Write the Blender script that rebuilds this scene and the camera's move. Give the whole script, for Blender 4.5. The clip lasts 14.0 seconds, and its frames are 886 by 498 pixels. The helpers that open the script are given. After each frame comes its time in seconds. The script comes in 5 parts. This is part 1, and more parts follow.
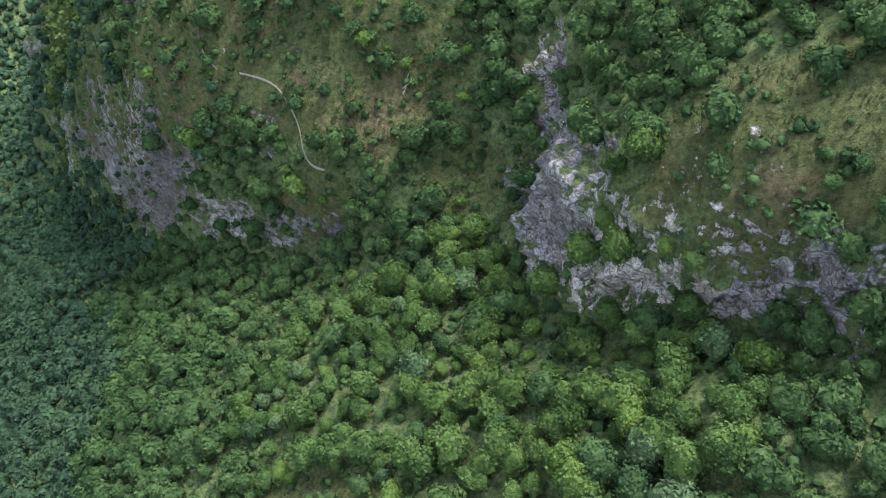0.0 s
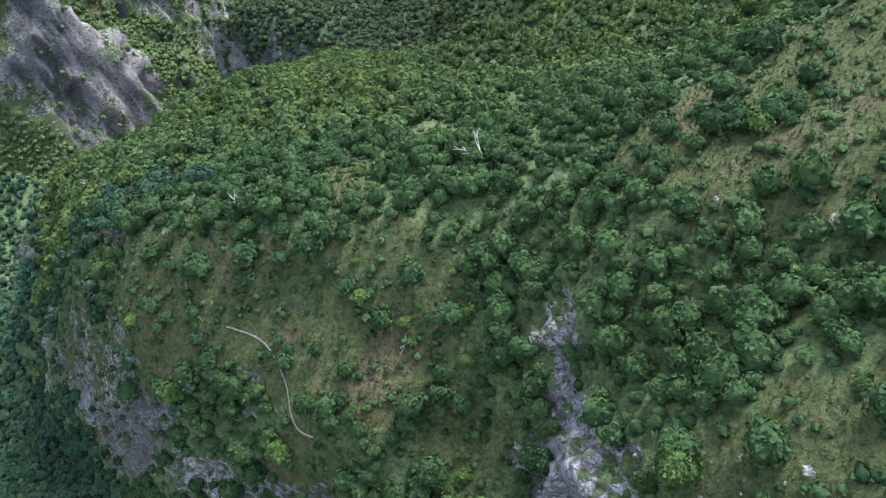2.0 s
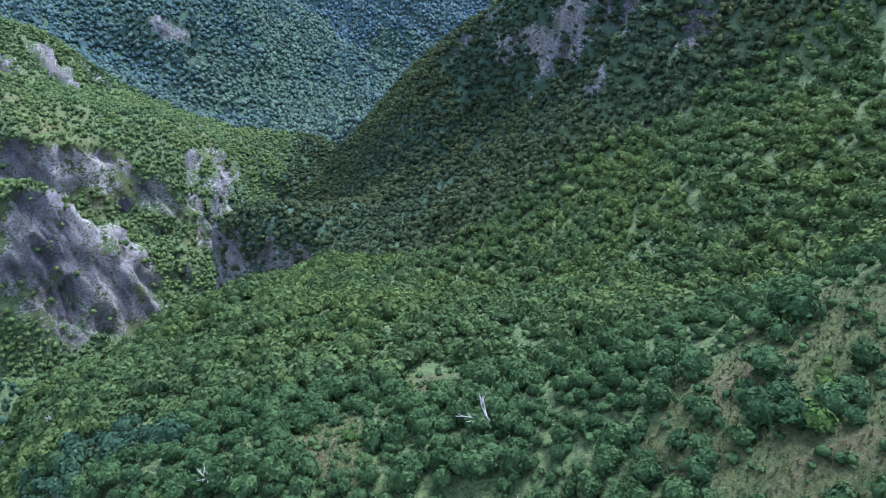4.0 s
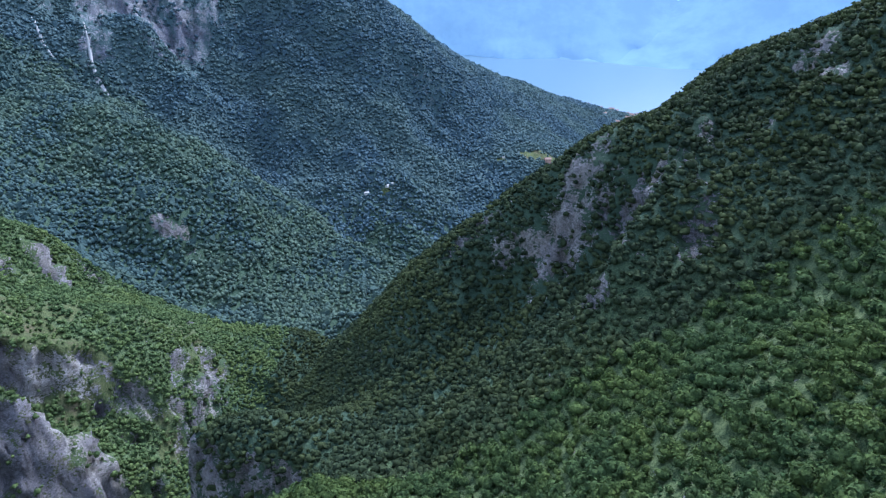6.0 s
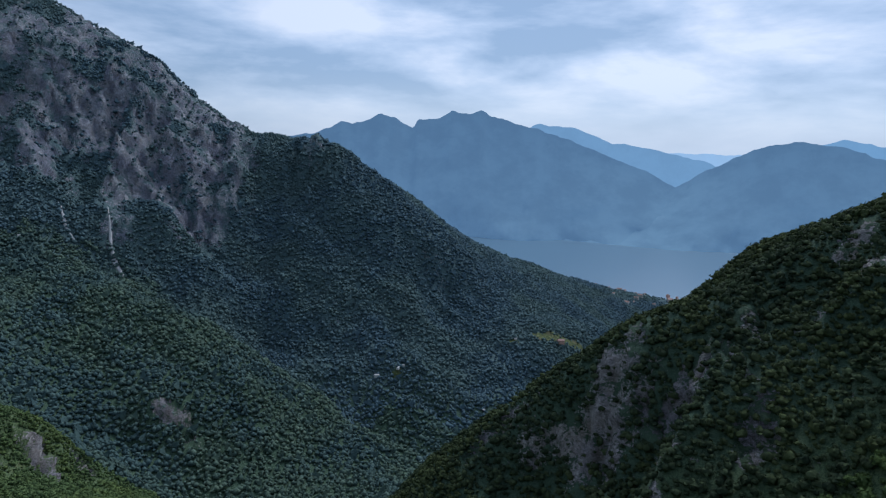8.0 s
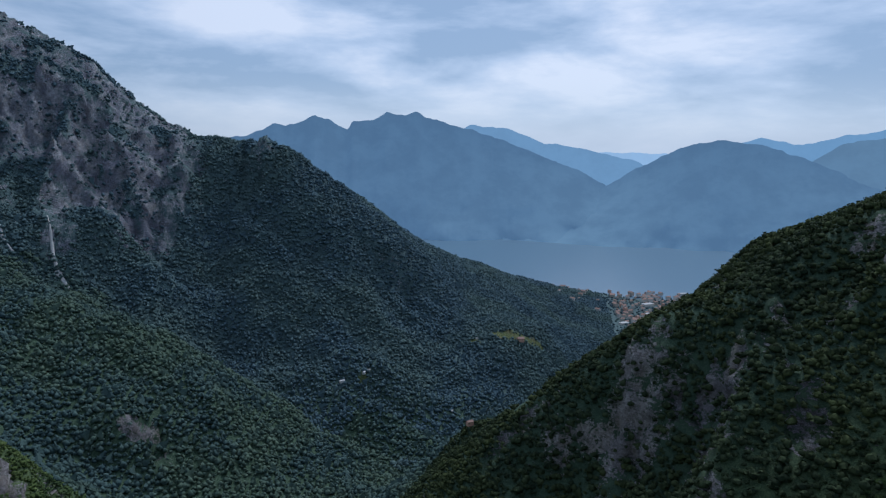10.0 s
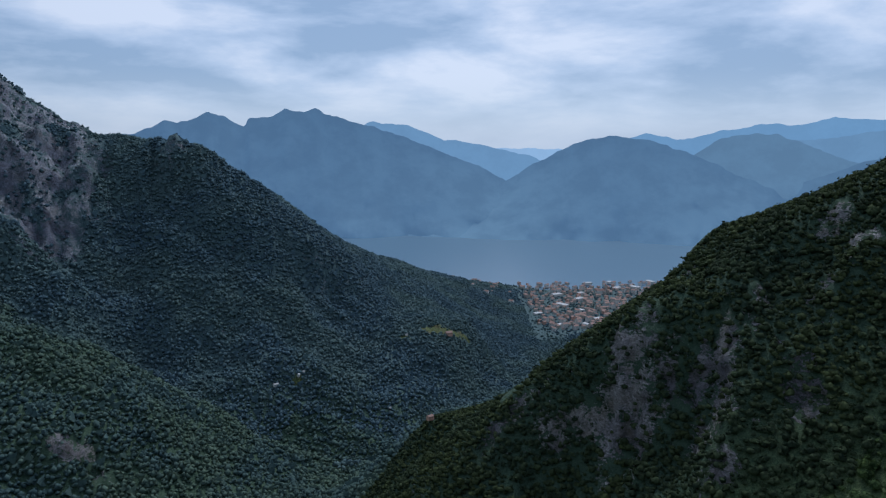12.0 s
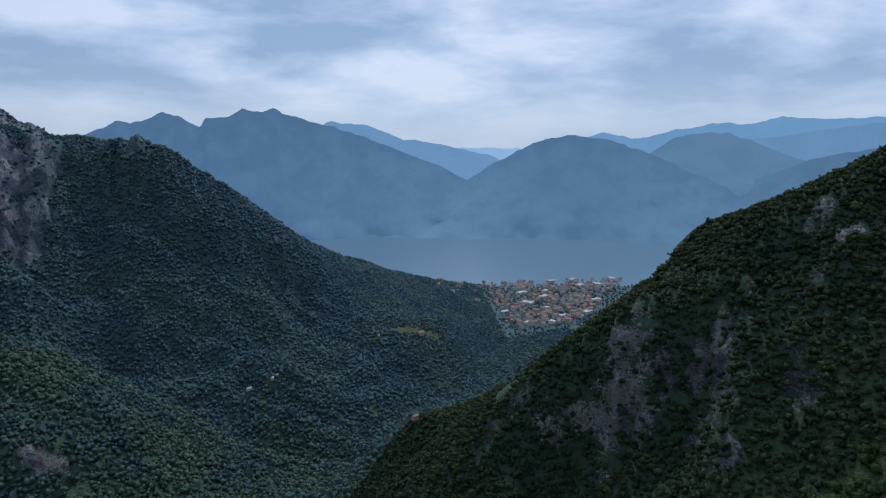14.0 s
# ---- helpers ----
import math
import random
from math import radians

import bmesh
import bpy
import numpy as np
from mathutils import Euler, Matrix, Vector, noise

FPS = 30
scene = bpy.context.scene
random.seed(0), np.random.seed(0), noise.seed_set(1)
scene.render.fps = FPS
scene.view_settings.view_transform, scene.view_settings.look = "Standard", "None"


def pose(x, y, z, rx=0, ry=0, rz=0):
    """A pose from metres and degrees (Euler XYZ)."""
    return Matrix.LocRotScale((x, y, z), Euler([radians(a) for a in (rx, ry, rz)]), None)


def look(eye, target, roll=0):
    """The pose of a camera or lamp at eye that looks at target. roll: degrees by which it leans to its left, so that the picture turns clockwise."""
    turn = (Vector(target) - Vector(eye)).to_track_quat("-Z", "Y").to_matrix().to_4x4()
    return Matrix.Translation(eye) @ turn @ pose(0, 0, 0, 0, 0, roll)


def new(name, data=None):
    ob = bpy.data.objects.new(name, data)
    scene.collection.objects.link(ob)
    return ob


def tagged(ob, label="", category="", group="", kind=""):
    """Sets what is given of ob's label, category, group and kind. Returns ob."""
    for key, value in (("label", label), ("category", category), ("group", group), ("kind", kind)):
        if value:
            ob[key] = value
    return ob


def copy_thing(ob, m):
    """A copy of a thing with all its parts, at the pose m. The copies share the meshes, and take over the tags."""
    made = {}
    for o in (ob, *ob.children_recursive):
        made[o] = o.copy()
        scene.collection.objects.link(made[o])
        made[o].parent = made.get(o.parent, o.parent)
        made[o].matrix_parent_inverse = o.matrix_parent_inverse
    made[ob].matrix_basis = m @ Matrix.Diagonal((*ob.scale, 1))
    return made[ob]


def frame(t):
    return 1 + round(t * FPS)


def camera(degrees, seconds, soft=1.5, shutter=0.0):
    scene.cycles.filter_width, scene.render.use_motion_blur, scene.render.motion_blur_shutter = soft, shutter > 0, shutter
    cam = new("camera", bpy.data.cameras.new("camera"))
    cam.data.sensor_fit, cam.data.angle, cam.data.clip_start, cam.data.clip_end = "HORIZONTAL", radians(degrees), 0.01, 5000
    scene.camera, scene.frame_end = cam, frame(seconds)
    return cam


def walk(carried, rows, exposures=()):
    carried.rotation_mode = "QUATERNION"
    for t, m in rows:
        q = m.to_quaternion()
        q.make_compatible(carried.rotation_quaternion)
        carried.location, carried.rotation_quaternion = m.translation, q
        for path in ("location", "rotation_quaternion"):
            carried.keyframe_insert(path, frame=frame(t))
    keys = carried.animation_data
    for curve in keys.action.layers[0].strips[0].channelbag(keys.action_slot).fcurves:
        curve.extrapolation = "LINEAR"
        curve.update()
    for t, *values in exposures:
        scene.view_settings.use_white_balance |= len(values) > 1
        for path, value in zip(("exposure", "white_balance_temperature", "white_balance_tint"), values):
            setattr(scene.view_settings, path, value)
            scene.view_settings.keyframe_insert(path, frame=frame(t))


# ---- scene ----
cam = camera(64.8, 14.0, soft=1.2)
METRES, EYE, TILT, LEAN, TURN = 240.0, 0.0, -64.75, -1.0, 0.0
ROWS = [
    (0.0, 0.0, 0.0, 0.0, -0.0, 0.0, 0.0),
    (0.5, -0.0009, 0.0097, 0.0242, -0.1, 2.26, 0.1),
    (1.0, -0.0017, 0.0191, 0.0478, -0.18, 5.54, 0.24),
    (1.5, -0.0024, 0.0282, 0.0705, -0.21, 9.05, 0.29),
    (2.0, -0.0031, 0.0371, 0.0928, -0.27, 12.62, 0.29),
    (2.5, -0.004, 0.0457, 0.1149, -0.34, 16.17, 0.36),
    (3.0, -0.005, 0.0548, 0.1371, -0.39, 19.56, 0.43),
    (5.5, -0.0075, 0.1036, 0.2578, -0.6, 37.44, 0.95),
    (6.0, -0.0077, 0.1133, 0.2827, -0.63, 41.31, 1.05),
    (6.5, -0.0103, 0.1234, 0.3078, -0.66, 45.39, 1.01),
    (7.0, -0.0194, 0.1329, 0.3306, -0.67, 49.52, 0.86),
    (7.5, -0.033, 0.1417, 0.3524, -0.56, 53.56, 0.66),
    (8.0, -0.0538, 0.1475, 0.3667, -0.5, 55.77, 0.62),
    (10.5, -0.3525, 0.1645, 0.3997, -3.29, 55.71, 8.16),
    (11.0, -0.4207, 0.1673, 0.4064, -4.03, 55.64, 10.01),
    (11.5, -0.4876, 0.1692, 0.4154, -5.39, 55.08, 12.68),
    (12.0, -0.5325, 0.1708, 0.4233, -6.24, 54.82, 14.42),
    (12.5, -0.5598, 0.1721, 0.4284, -6.74, 54.66, 15.46),
    (13.0, -0.5847, 0.1743, 0.4333, -7.2, 54.53, 16.45),
    (13.5, -0.6107, 0.1758, 0.4389, -7.49, 54.44, 17.16),
    (14.0, -0.6352, 0.1779, 0.4447, -7.71, 54.39, 17.72),
]
walk(cam, [(t, pose(0, 0, EYE, TILT, LEAN, TURN) @ pose(METRES * x, METRES * y, METRES * z, 90 + pitch, roll, yaw)) for t, x, y, z, yaw, pitch, roll in ROWS],
     [(0.0, 2.15, 6200, 11), (3.0, 2.1, 5350, 14), (5.5, 1.85, 4900, 18), (6.5, 1.18, 5150, 15), (7.0, 0.72, 5200, 14), (7.5, 0.42, 5300, 13), (8.0, 0.16, 5350, 12), (14.0, 0.0, 5350, 12)])

# ---- world and light ----
SUN_TURN, SUN_HEIGHT = radians(26), radians(50)
world = bpy.data.worlds.new("sky")
scene.world = world
world.use_nodes = True


def node(tree, kind, **values):
    n = tree.nodes.new(kind)
    for key, value in values.items():
        if key in ("operation", "blend_type", "data_type", "noise_dimensions", "sky_type", "sun_disc", "sun_elevation", "sun_rotation", "feature", "attribute_name", "interpolation", "wave_type",
                   "bands_direction", "clamp", "use_clamp", "altitude", "air_density", "dust_density", "ozone_density"):
            if key == "operation": n.operation = value
            elif key == "blend_type": n.blend_type = value
            elif key == "data_type": n.data_type = value
            elif key == "noise_dimensions": n.noise_dimensions = value
            elif key == "sky_type": n.sky_type = value
            elif key == "sun_disc": n.sun_disc = value
            elif key == "sun_elevation": n.sun_elevation = value
            elif key == "sun_rotation": n.sun_rotation = value
            elif key == "feature": n.feature = value
            elif key == "attribute_name": n.attribute_name = value
            elif key == "use_clamp": n.use_clamp = value
            elif key == "altitude": n.altitude = value
            elif key == "air_density": n.air_density = value
            elif key == "dust_density": n.dust_density = value
        else:
            n.inputs[key.replace("_", " ")].default_value = value
    return n


def ramp_node(tree, stops):
    n = tree.nodes.new("ShaderNodeValToRGB")
    while len(n.color_ramp.elements) < len(stops):
        n.color_ramp.elements.new(0.5)
    for e, (at, c) in zip(n.color_ramp.elements, stops):
        e.position = at
        e.color = (*c, 1) if len(c) == 3 else c
    return n


def grey(v):
    return (v, v, v)


wt = world.node_tree
wt.nodes.clear()
sky = node(wt, "ShaderNodeTexSky", sky_type="NISHITA", sun_disc=False, sun_elevation=SUN_HEIGHT, sun_rotation=SUN_TURN, altitude=900, dust_density=2.0)
way = wt.nodes.new("ShaderNodeTexCoord")
split = wt.nodes.new("ShaderNodeSeparateXYZ")
wt.links.new(way.outputs["Generated"], split.inputs[0])
# level banks of cloud, flattened by distance
bank = node(wt, "ShaderNodeVectorMath", operation="MULTIPLY_ADD")
bank.inputs[1].default_value = (1.0, 1.0, 3.4)
bank.inputs[2].default_value = (7.3, 2.2, 1.9)
wt.links.new(way.outputs["Generated"], bank.inputs[0])
clouds = node(wt, "ShaderNodeTexNoise", noise_dimensions="3D", Scale=3.6, Detail=8.0, Roughness=0.56, Distortion=0.15)
wt.links.new(bank.outputs[0], clouds.inputs["Vector"])
cover = ramp_node(wt, [(0.38, grey(0.0)), (0.50, grey(0.5)), (0.62, grey(1.0))])
wt.links.new(clouds.outputs["Fac"], cover.inputs[0])
layer = ramp_node(wt, [(0.0, (0.40, 0.51, 0.63)), (0.5, (0.64, 0.72, 0.81)), (1.0, (0.95, 0.95, 0.95))])
wt.links.new(cover.outputs[0], layer.inputs[0])
# bright hazy air low over the horizon
low = node(wt, "ShaderNodeMapRange")
low.interpolation_type = "SMOOTHSTEP"
for key, value in (("From Min", 0.10), ("From Max", 0.0), ("To Min", 0.0), ("To Max", 0.75)):
    low.inputs[key].default_value = value
wt.links.new(split.outputs["Z"], low.inputs["Value"])
layer_low = node(wt, "ShaderNodeMix", data_type="RGBA")
wt.links.new(low.outputs[0], layer_low.inputs[0])
wt.links.new(layer.outputs[0], layer_low.inputs[6])
layer_low.inputs[7].default_value = (0.72, 0.79, 0.84, 1)
# thin bright cloud towards the sun, thick grey cloud away from it
toward = node(wt, "ShaderNodeVectorMath", operation="DOT_PRODUCT")
wt.links.new(way.outputs["Generated"], toward.inputs[0])
toward.inputs[1].default_value = (math.sin(SUN_TURN) * math.cos(SUN_HEIGHT), math.cos(SUN_TURN) * math.cos(SUN_HEIGHT), math.sin(SUN_HEIGHT))
thick = node(wt, "ShaderNodeMapRange")
thick.interpolation_type = "SMOOTHSTEP"
for key, value in (("From Min", 0.30), ("From Max", 0.68), ("To Min", 0.74), ("To Max", 1.0)):
    thick.inputs[key].default_value = value
wt.links.new(toward.outputs["Value"], thick.inputs["Value"])
shaded = node(wt, "ShaderNodeMix", data_type="RGBA", blend_type="MULTIPLY")
shaded.inputs[0].default_value = 1.0
wt.links.new(layer_low.outputs[2], shaded.inputs[6])
wt.links.new(thick.outputs[0], shaded.inputs[7])
dim = node(wt, "ShaderNodeMix", data_type="RGBA", blend_type="MULTIPLY")
dim.inputs[0].default_value = 1.0
wt.links.new(sky.outputs[0], dim.inputs[6])
dim.inputs[7].default_value = (0.10, 0.10, 0.10, 1)
both = node(wt, "ShaderNodeMix", data_type="RGBA")
both.inputs[0].default_value = 0.85
wt.links.new(dim.outputs[2], both.inputs[6])
wt.links.new(shaded.outputs[2], both.inputs[7])
back = node(wt, "ShaderNodeBackground", Strength=0.80)
wt.links.new(both.outputs[2], back.inputs[0])
wout = wt.nodes.new("ShaderNodeOutputWorld")
wt.links.new(back.outputs[0], wout.inputs[0])

sun_data = bpy.data.lights.new("sun", "SUN")
sun_data.energy, sun_data.angle, sun_data.color = 2.3, radians(20), (1.0, 0.93, 0.80)
sun = new("sun", sun_data)
sun.matrix_world = look((0, 0, 500), Vector((0, 0, 500)) - Vector((math.sin(SUN_TURN) * math.cos(SUN_HEIGHT), math.cos(SUN_TURN) * math.cos(SUN_HEIGHT), math.sin(SUN_HEIGHT))))


# ---- materials ----
def material(name):
    m = bpy.data.materials.new(name)
    m.use_nodes = True
    t = m.node_tree
    t.nodes.clear()
    out = t.nodes.new("ShaderNodeOutputMaterial")
    return m, t, out


def mix(t, fac, a, b, blend="MIX"):
    n = node(t, "ShaderNodeMix", data_type="RGBA", blend_type=blend)
    for key, v in ((0, fac), (6, a), (7, b)):
        if isinstance(v, bpy.types.NodeSocket):
            t.links.new(v, n.inputs[key])
        elif key == 0:
            n.inputs[0].default_value = v
        else:
            n.inputs[key].default_value = (*v, 1)
    return n.outputs[2]


def grain(t, size, detail=4.0, rough=0.55, stretch=None, distortion=0.0):
    """Noise in world metres; size is the width of one blotch."""
    g = t.nodes.new("ShaderNodeNewGeometry")
    v = g.outputs["Position"]
    if stretch:
        s = node(t, "ShaderNodeVectorMath", operation="MULTIPLY")
        s.inputs[1].default_value = stretch
        t.links.new(v, s.inputs[0])
        v = s.outputs[0]
    n = node(t, "ShaderNodeTexNoise", Scale=1.0 / size, Detail=detail, Roughness=rough, Distortion=distortion)
    t.links.new(v, n.inputs["Vector"])
    return n.outputs["Fac"]


def stepped(t, v, a, b):
    n = t.nodes.new("ShaderNodeMapRange")
    n.interpolation_type = "SMOOTHSTEP"
    n.inputs["From Min"].default_value, n.inputs["From Max"].default_value = a, b
    t.links.new(v, n.inputs["Value"])
    return n.outputs[0]


def maths(t, op, a, b):
    n = node(t, "ShaderNodeMath", operation=op)
    for i, v in enumerate((a, b)):
        if isinstance(v, bpy.types.NodeSocket):
            t.links.new(v, n.inputs[i])
        else:
            n.inputs[i].default_value = v
    return n.outputs[0]


def bumped(t, height, strength, distance):
    n = t.nodes.new("ShaderNodeBump")
    n.inputs["Strength"].default_value, n.inputs["Distance"].default_value = strength, distance
    t.links.new(height, n.inputs["Height"])
    return n.outputs[0]


def surface(t, out, colour, rough=0.8, normal=None, spec=0.3):
    p = t.nodes.new("ShaderNodeBsdfPrincipled")
    if isinstance(colour, bpy.types.NodeSocket):
        t.links.new(colour, p.inputs["Base Color"])
    else:
        p.inputs["Base Color"].default_value = (*colour, 1)
    p.inputs["Roughness"].default_value = rough
    p.inputs["Specular IOR Level"].default_value = spec
    if normal is not None:
        t.links.new(normal, p.inputs["Normal"])
    t.links.new(p.outputs[0], out.inputs[0])
    return p


def leaf_material(name, dark, light, blotch=5.0, fine=0.35, shift=(1.0, 1.0, 1.0), sheer=0.16, per_object=False, leafy=0.6, spread=1.15, wide=45.0, wide_part=0.7, relief=1.0):
    m, t, out = material(name)
    g = t.nodes.new("ShaderNodeNewGeometry")
    tone = maths(t, "MULTIPLY", g.outputs["Random Per Island"], leafy)
    tone = maths(t, "ADD", tone, maths(t, "MULTIPLY", stepped(t, grain(t, blotch, 2.0), 0.3, 0.7), 0.45))
    tone = maths(t, "ADD", tone, maths(t, "MULTIPLY", maths(t, "SUBTRACT", grain(t, fine, 3.0, 0.7), 0.5), spread))
    if per_object:
        o = t.nodes.new("ShaderNodeObjectInfo")
        tone = maths(t, "ADD", tone, maths(t, "MULTIPLY", maths(t, "SUBTRACT", o.outputs["Random"], 0.5), 0.5))
    n = ramp_node(t, [(0.05, dark), (0.95, light)])
    t.links.new(tone, n.inputs[0])
    broad = stepped(t, grain(t, wide, 3.0), 0.40, 0.62)
    colour = mix(t, maths(t, "MULTIPLY", broad, wide_part), n.outputs[0], mix(t, 1.0, n.outputs[0], shift, "MULTIPLY"))
    bump = bumped(t, grain(t, fine, 3.0, 0.7), relief, fine * 0.9)
    p = surface(t, out, colour, 0.85, bump, 0.06)
    tr = t.nodes.new("ShaderNodeBsdfTranslucent")
    t.links.new(colour, tr.inputs[0])
    mixed = t.nodes.new("ShaderNodeMixShader")
    mixed.inputs[0].default_value = sheer
    t.links.new(p.outputs[0], mixed.inputs[1])
    t.links.new(tr.outputs[0], mixed.inputs[2])
    t.links.new(mixed.outputs[0], out.inputs[0])
    return m


LEAF_GREEN = leaf_material("leaf_green", (0.025, 0.052, 0.019), (0.084, 0.140, 0.047), per_object=True, shift=(1.05, 1.0, 0.85))
LEAF_DARK = leaf_material("leaf_dark", (0.018, 0.040, 0.019), (0.060, 0.106, 0.043), per_object=True)
LEAF_GREY = leaf_material("leaf_grey", (0.038, 0.072, 0.038), (0.115, 0.175, 0.085), per_object=True)
LEAF_YELLOW = leaf_material("leaf_yellow", (0.034, 0.068, 0.019), (0.110, 0.172, 0.046), per_object=True)
WOODS_NEAR = leaf_material("woods_near", (0.022, 0.046, 0.019), (0.076, 0.126, 0.048), blotch=6.0, shift=(0.8, 0.85, 0.9))
WOODS_MID = leaf_material("woods_mid", (0.021, 0.041, 0.019), (0.092, 0.140, 0.052), blotch=7.0, fine=0.6, shift=(1.40, 1.25, 0.90))
# the blue in these two far woods is haze painted into the leaf colour
WOODS_FAR_HAZE = leaf_material("woods_far_haze", (0.062, 0.102, 0.130), (0.098, 0.152, 0.178), blotch=18.0, fine=2.0, shift=(1.25, 1.16, 0.9), leafy=0.2, spread=0.3, relief=0.3, wide=150.0, wide_part=0.8)
WOODS_FOOT_HAZE = leaf_material("woods_foot_haze", (0.042, 0.074, 0.082), (0.104, 0.158, 0.146), blotch=14.0, fine=1.2, shift=(1.4, 1.25, 0.9), leafy=0.3, spread=0.5, wide=110.0, wide_part=0.8, relief=0.4)
# gorge scrub with sunlight painted in as a brighter leaf colour
WOODS_GORGE_SUNLIT = leaf_material("woods_gorge_sunlit", (0.034, 0.060, 0.026), (0.130, 0.185, 0.074), blotch=9.0, fine=0.6, shift=(1.2, 1.1, 0.9))
# darker, bluer woods colour with the valley's shade put into it
WOODS_VALLEY_SHADED = leaf_material("woods_valley_shaded", (0.019, 0.041, 0.026), (0.060, 0.106, 0.058), blotch=6.0, fine=0.5, shift=(0.85, 0.9, 1.0))
# ridge leaves darkened in colour to stand for the backlit, cloud-shadowed face
WOODS_RIDGE_SHADED = leaf_material("woods_ridge_shaded", (0.013, 0.023, 0.015), (0.058, 0.080, 0.040), blotch=8.0, fine=0.6, shift=(1.45, 1.3, 0.95), wide=60.0, relief=0.6)


def bark_material(name, a, b):
    m, t, out = material(name)
    f = grain(t, 0.25, 5.0, 0.65, (1, 1, 0.3))
    surface(t, out, mix(t, stepped(t, f, 0.3, 0.7), a, b), 0.85, bumped(t, f, 0.8, 0.05))
    return m


BARK = bark_material("bark", (0.06, 0.05, 0.04), (0.16, 0.13, 0.10))
DEADWOOD = bark_material("deadwood", (0.30, 0.28, 0.26), (0.55, 0.53, 0.50))


def blocks(t, size, stretch, warp=0.18):
    """Broken blocks of about that size: a random tone for each, and the distance from its middle."""
    g = t.nodes.new("ShaderNodeNewGeometry")
    w = node(t, "ShaderNodeTexNoise", Scale=1.1 / size, Detail=4.0, Roughness=0.7)
    t.links.new(g.outputs["Position"], w.inputs["Vector"])
    add = node(t, "ShaderNodeVectorMath", operation="MULTIPLY_ADD")
    t.links.new(w.outputs["Color"], add.inputs[0])
    add.inputs[1].default_value = (size * warp * 2,) * 3
    t.links.new(g.outputs["Position"], add.inputs[2])
    mul = node(t, "ShaderNodeVectorMath", operation="MULTIPLY")
    mul.inputs[1].default_value = stretch
    t.links.new(add.outputs[0], mul.inputs[0])
    v = node(t, "ShaderNodeTexVoronoi", feature="F1", Scale=1.0 / size)
    t.links.new(mul.outputs[0], v.inputs["Vector"])
    tone = t.nodes.new("ShaderNodeSeparateColor")
    t.links.new(v.outputs["Color"], tone.inputs[0])
    return tone.outputs[0], v.outputs["Distance"]


def cracks(t, size, stretch, warp=0.12):
    """0 along the joints between blocks of about that size, rising inwards."""
    g = t.nodes.new("ShaderNodeNewGeometry")
    w = node(t, "ShaderNodeTexNoise", Scale=2.2 / size, Detail=4.0, Roughness=0.7)
    t.links.new(g.outputs["Position"], w.inputs["Vector"])
    add = node(t, "ShaderNodeVectorMath", operation="MULTIPLY_ADD")
    t.links.new(w.outputs["Color"], add.inputs[0])
    add.inputs[1].default_value = (size * warp * 2,) * 3
    t.links.new(g.outputs["Position"], add.inputs[2])
    mul = node(t, "ShaderNodeVectorMath", operation="MULTIPLY")
    mul.inputs[1].default_value = stretch
    t.links.new(add.outputs[0], mul.inputs[0])
    v = node(t, "ShaderNodeTexVoronoi", feature="DISTANCE_TO_EDGE", Scale=1.0 / size)
    t.links.new(mul.outputs[0], v.inputs["Vector"])
    return v.outputs["Distance"]


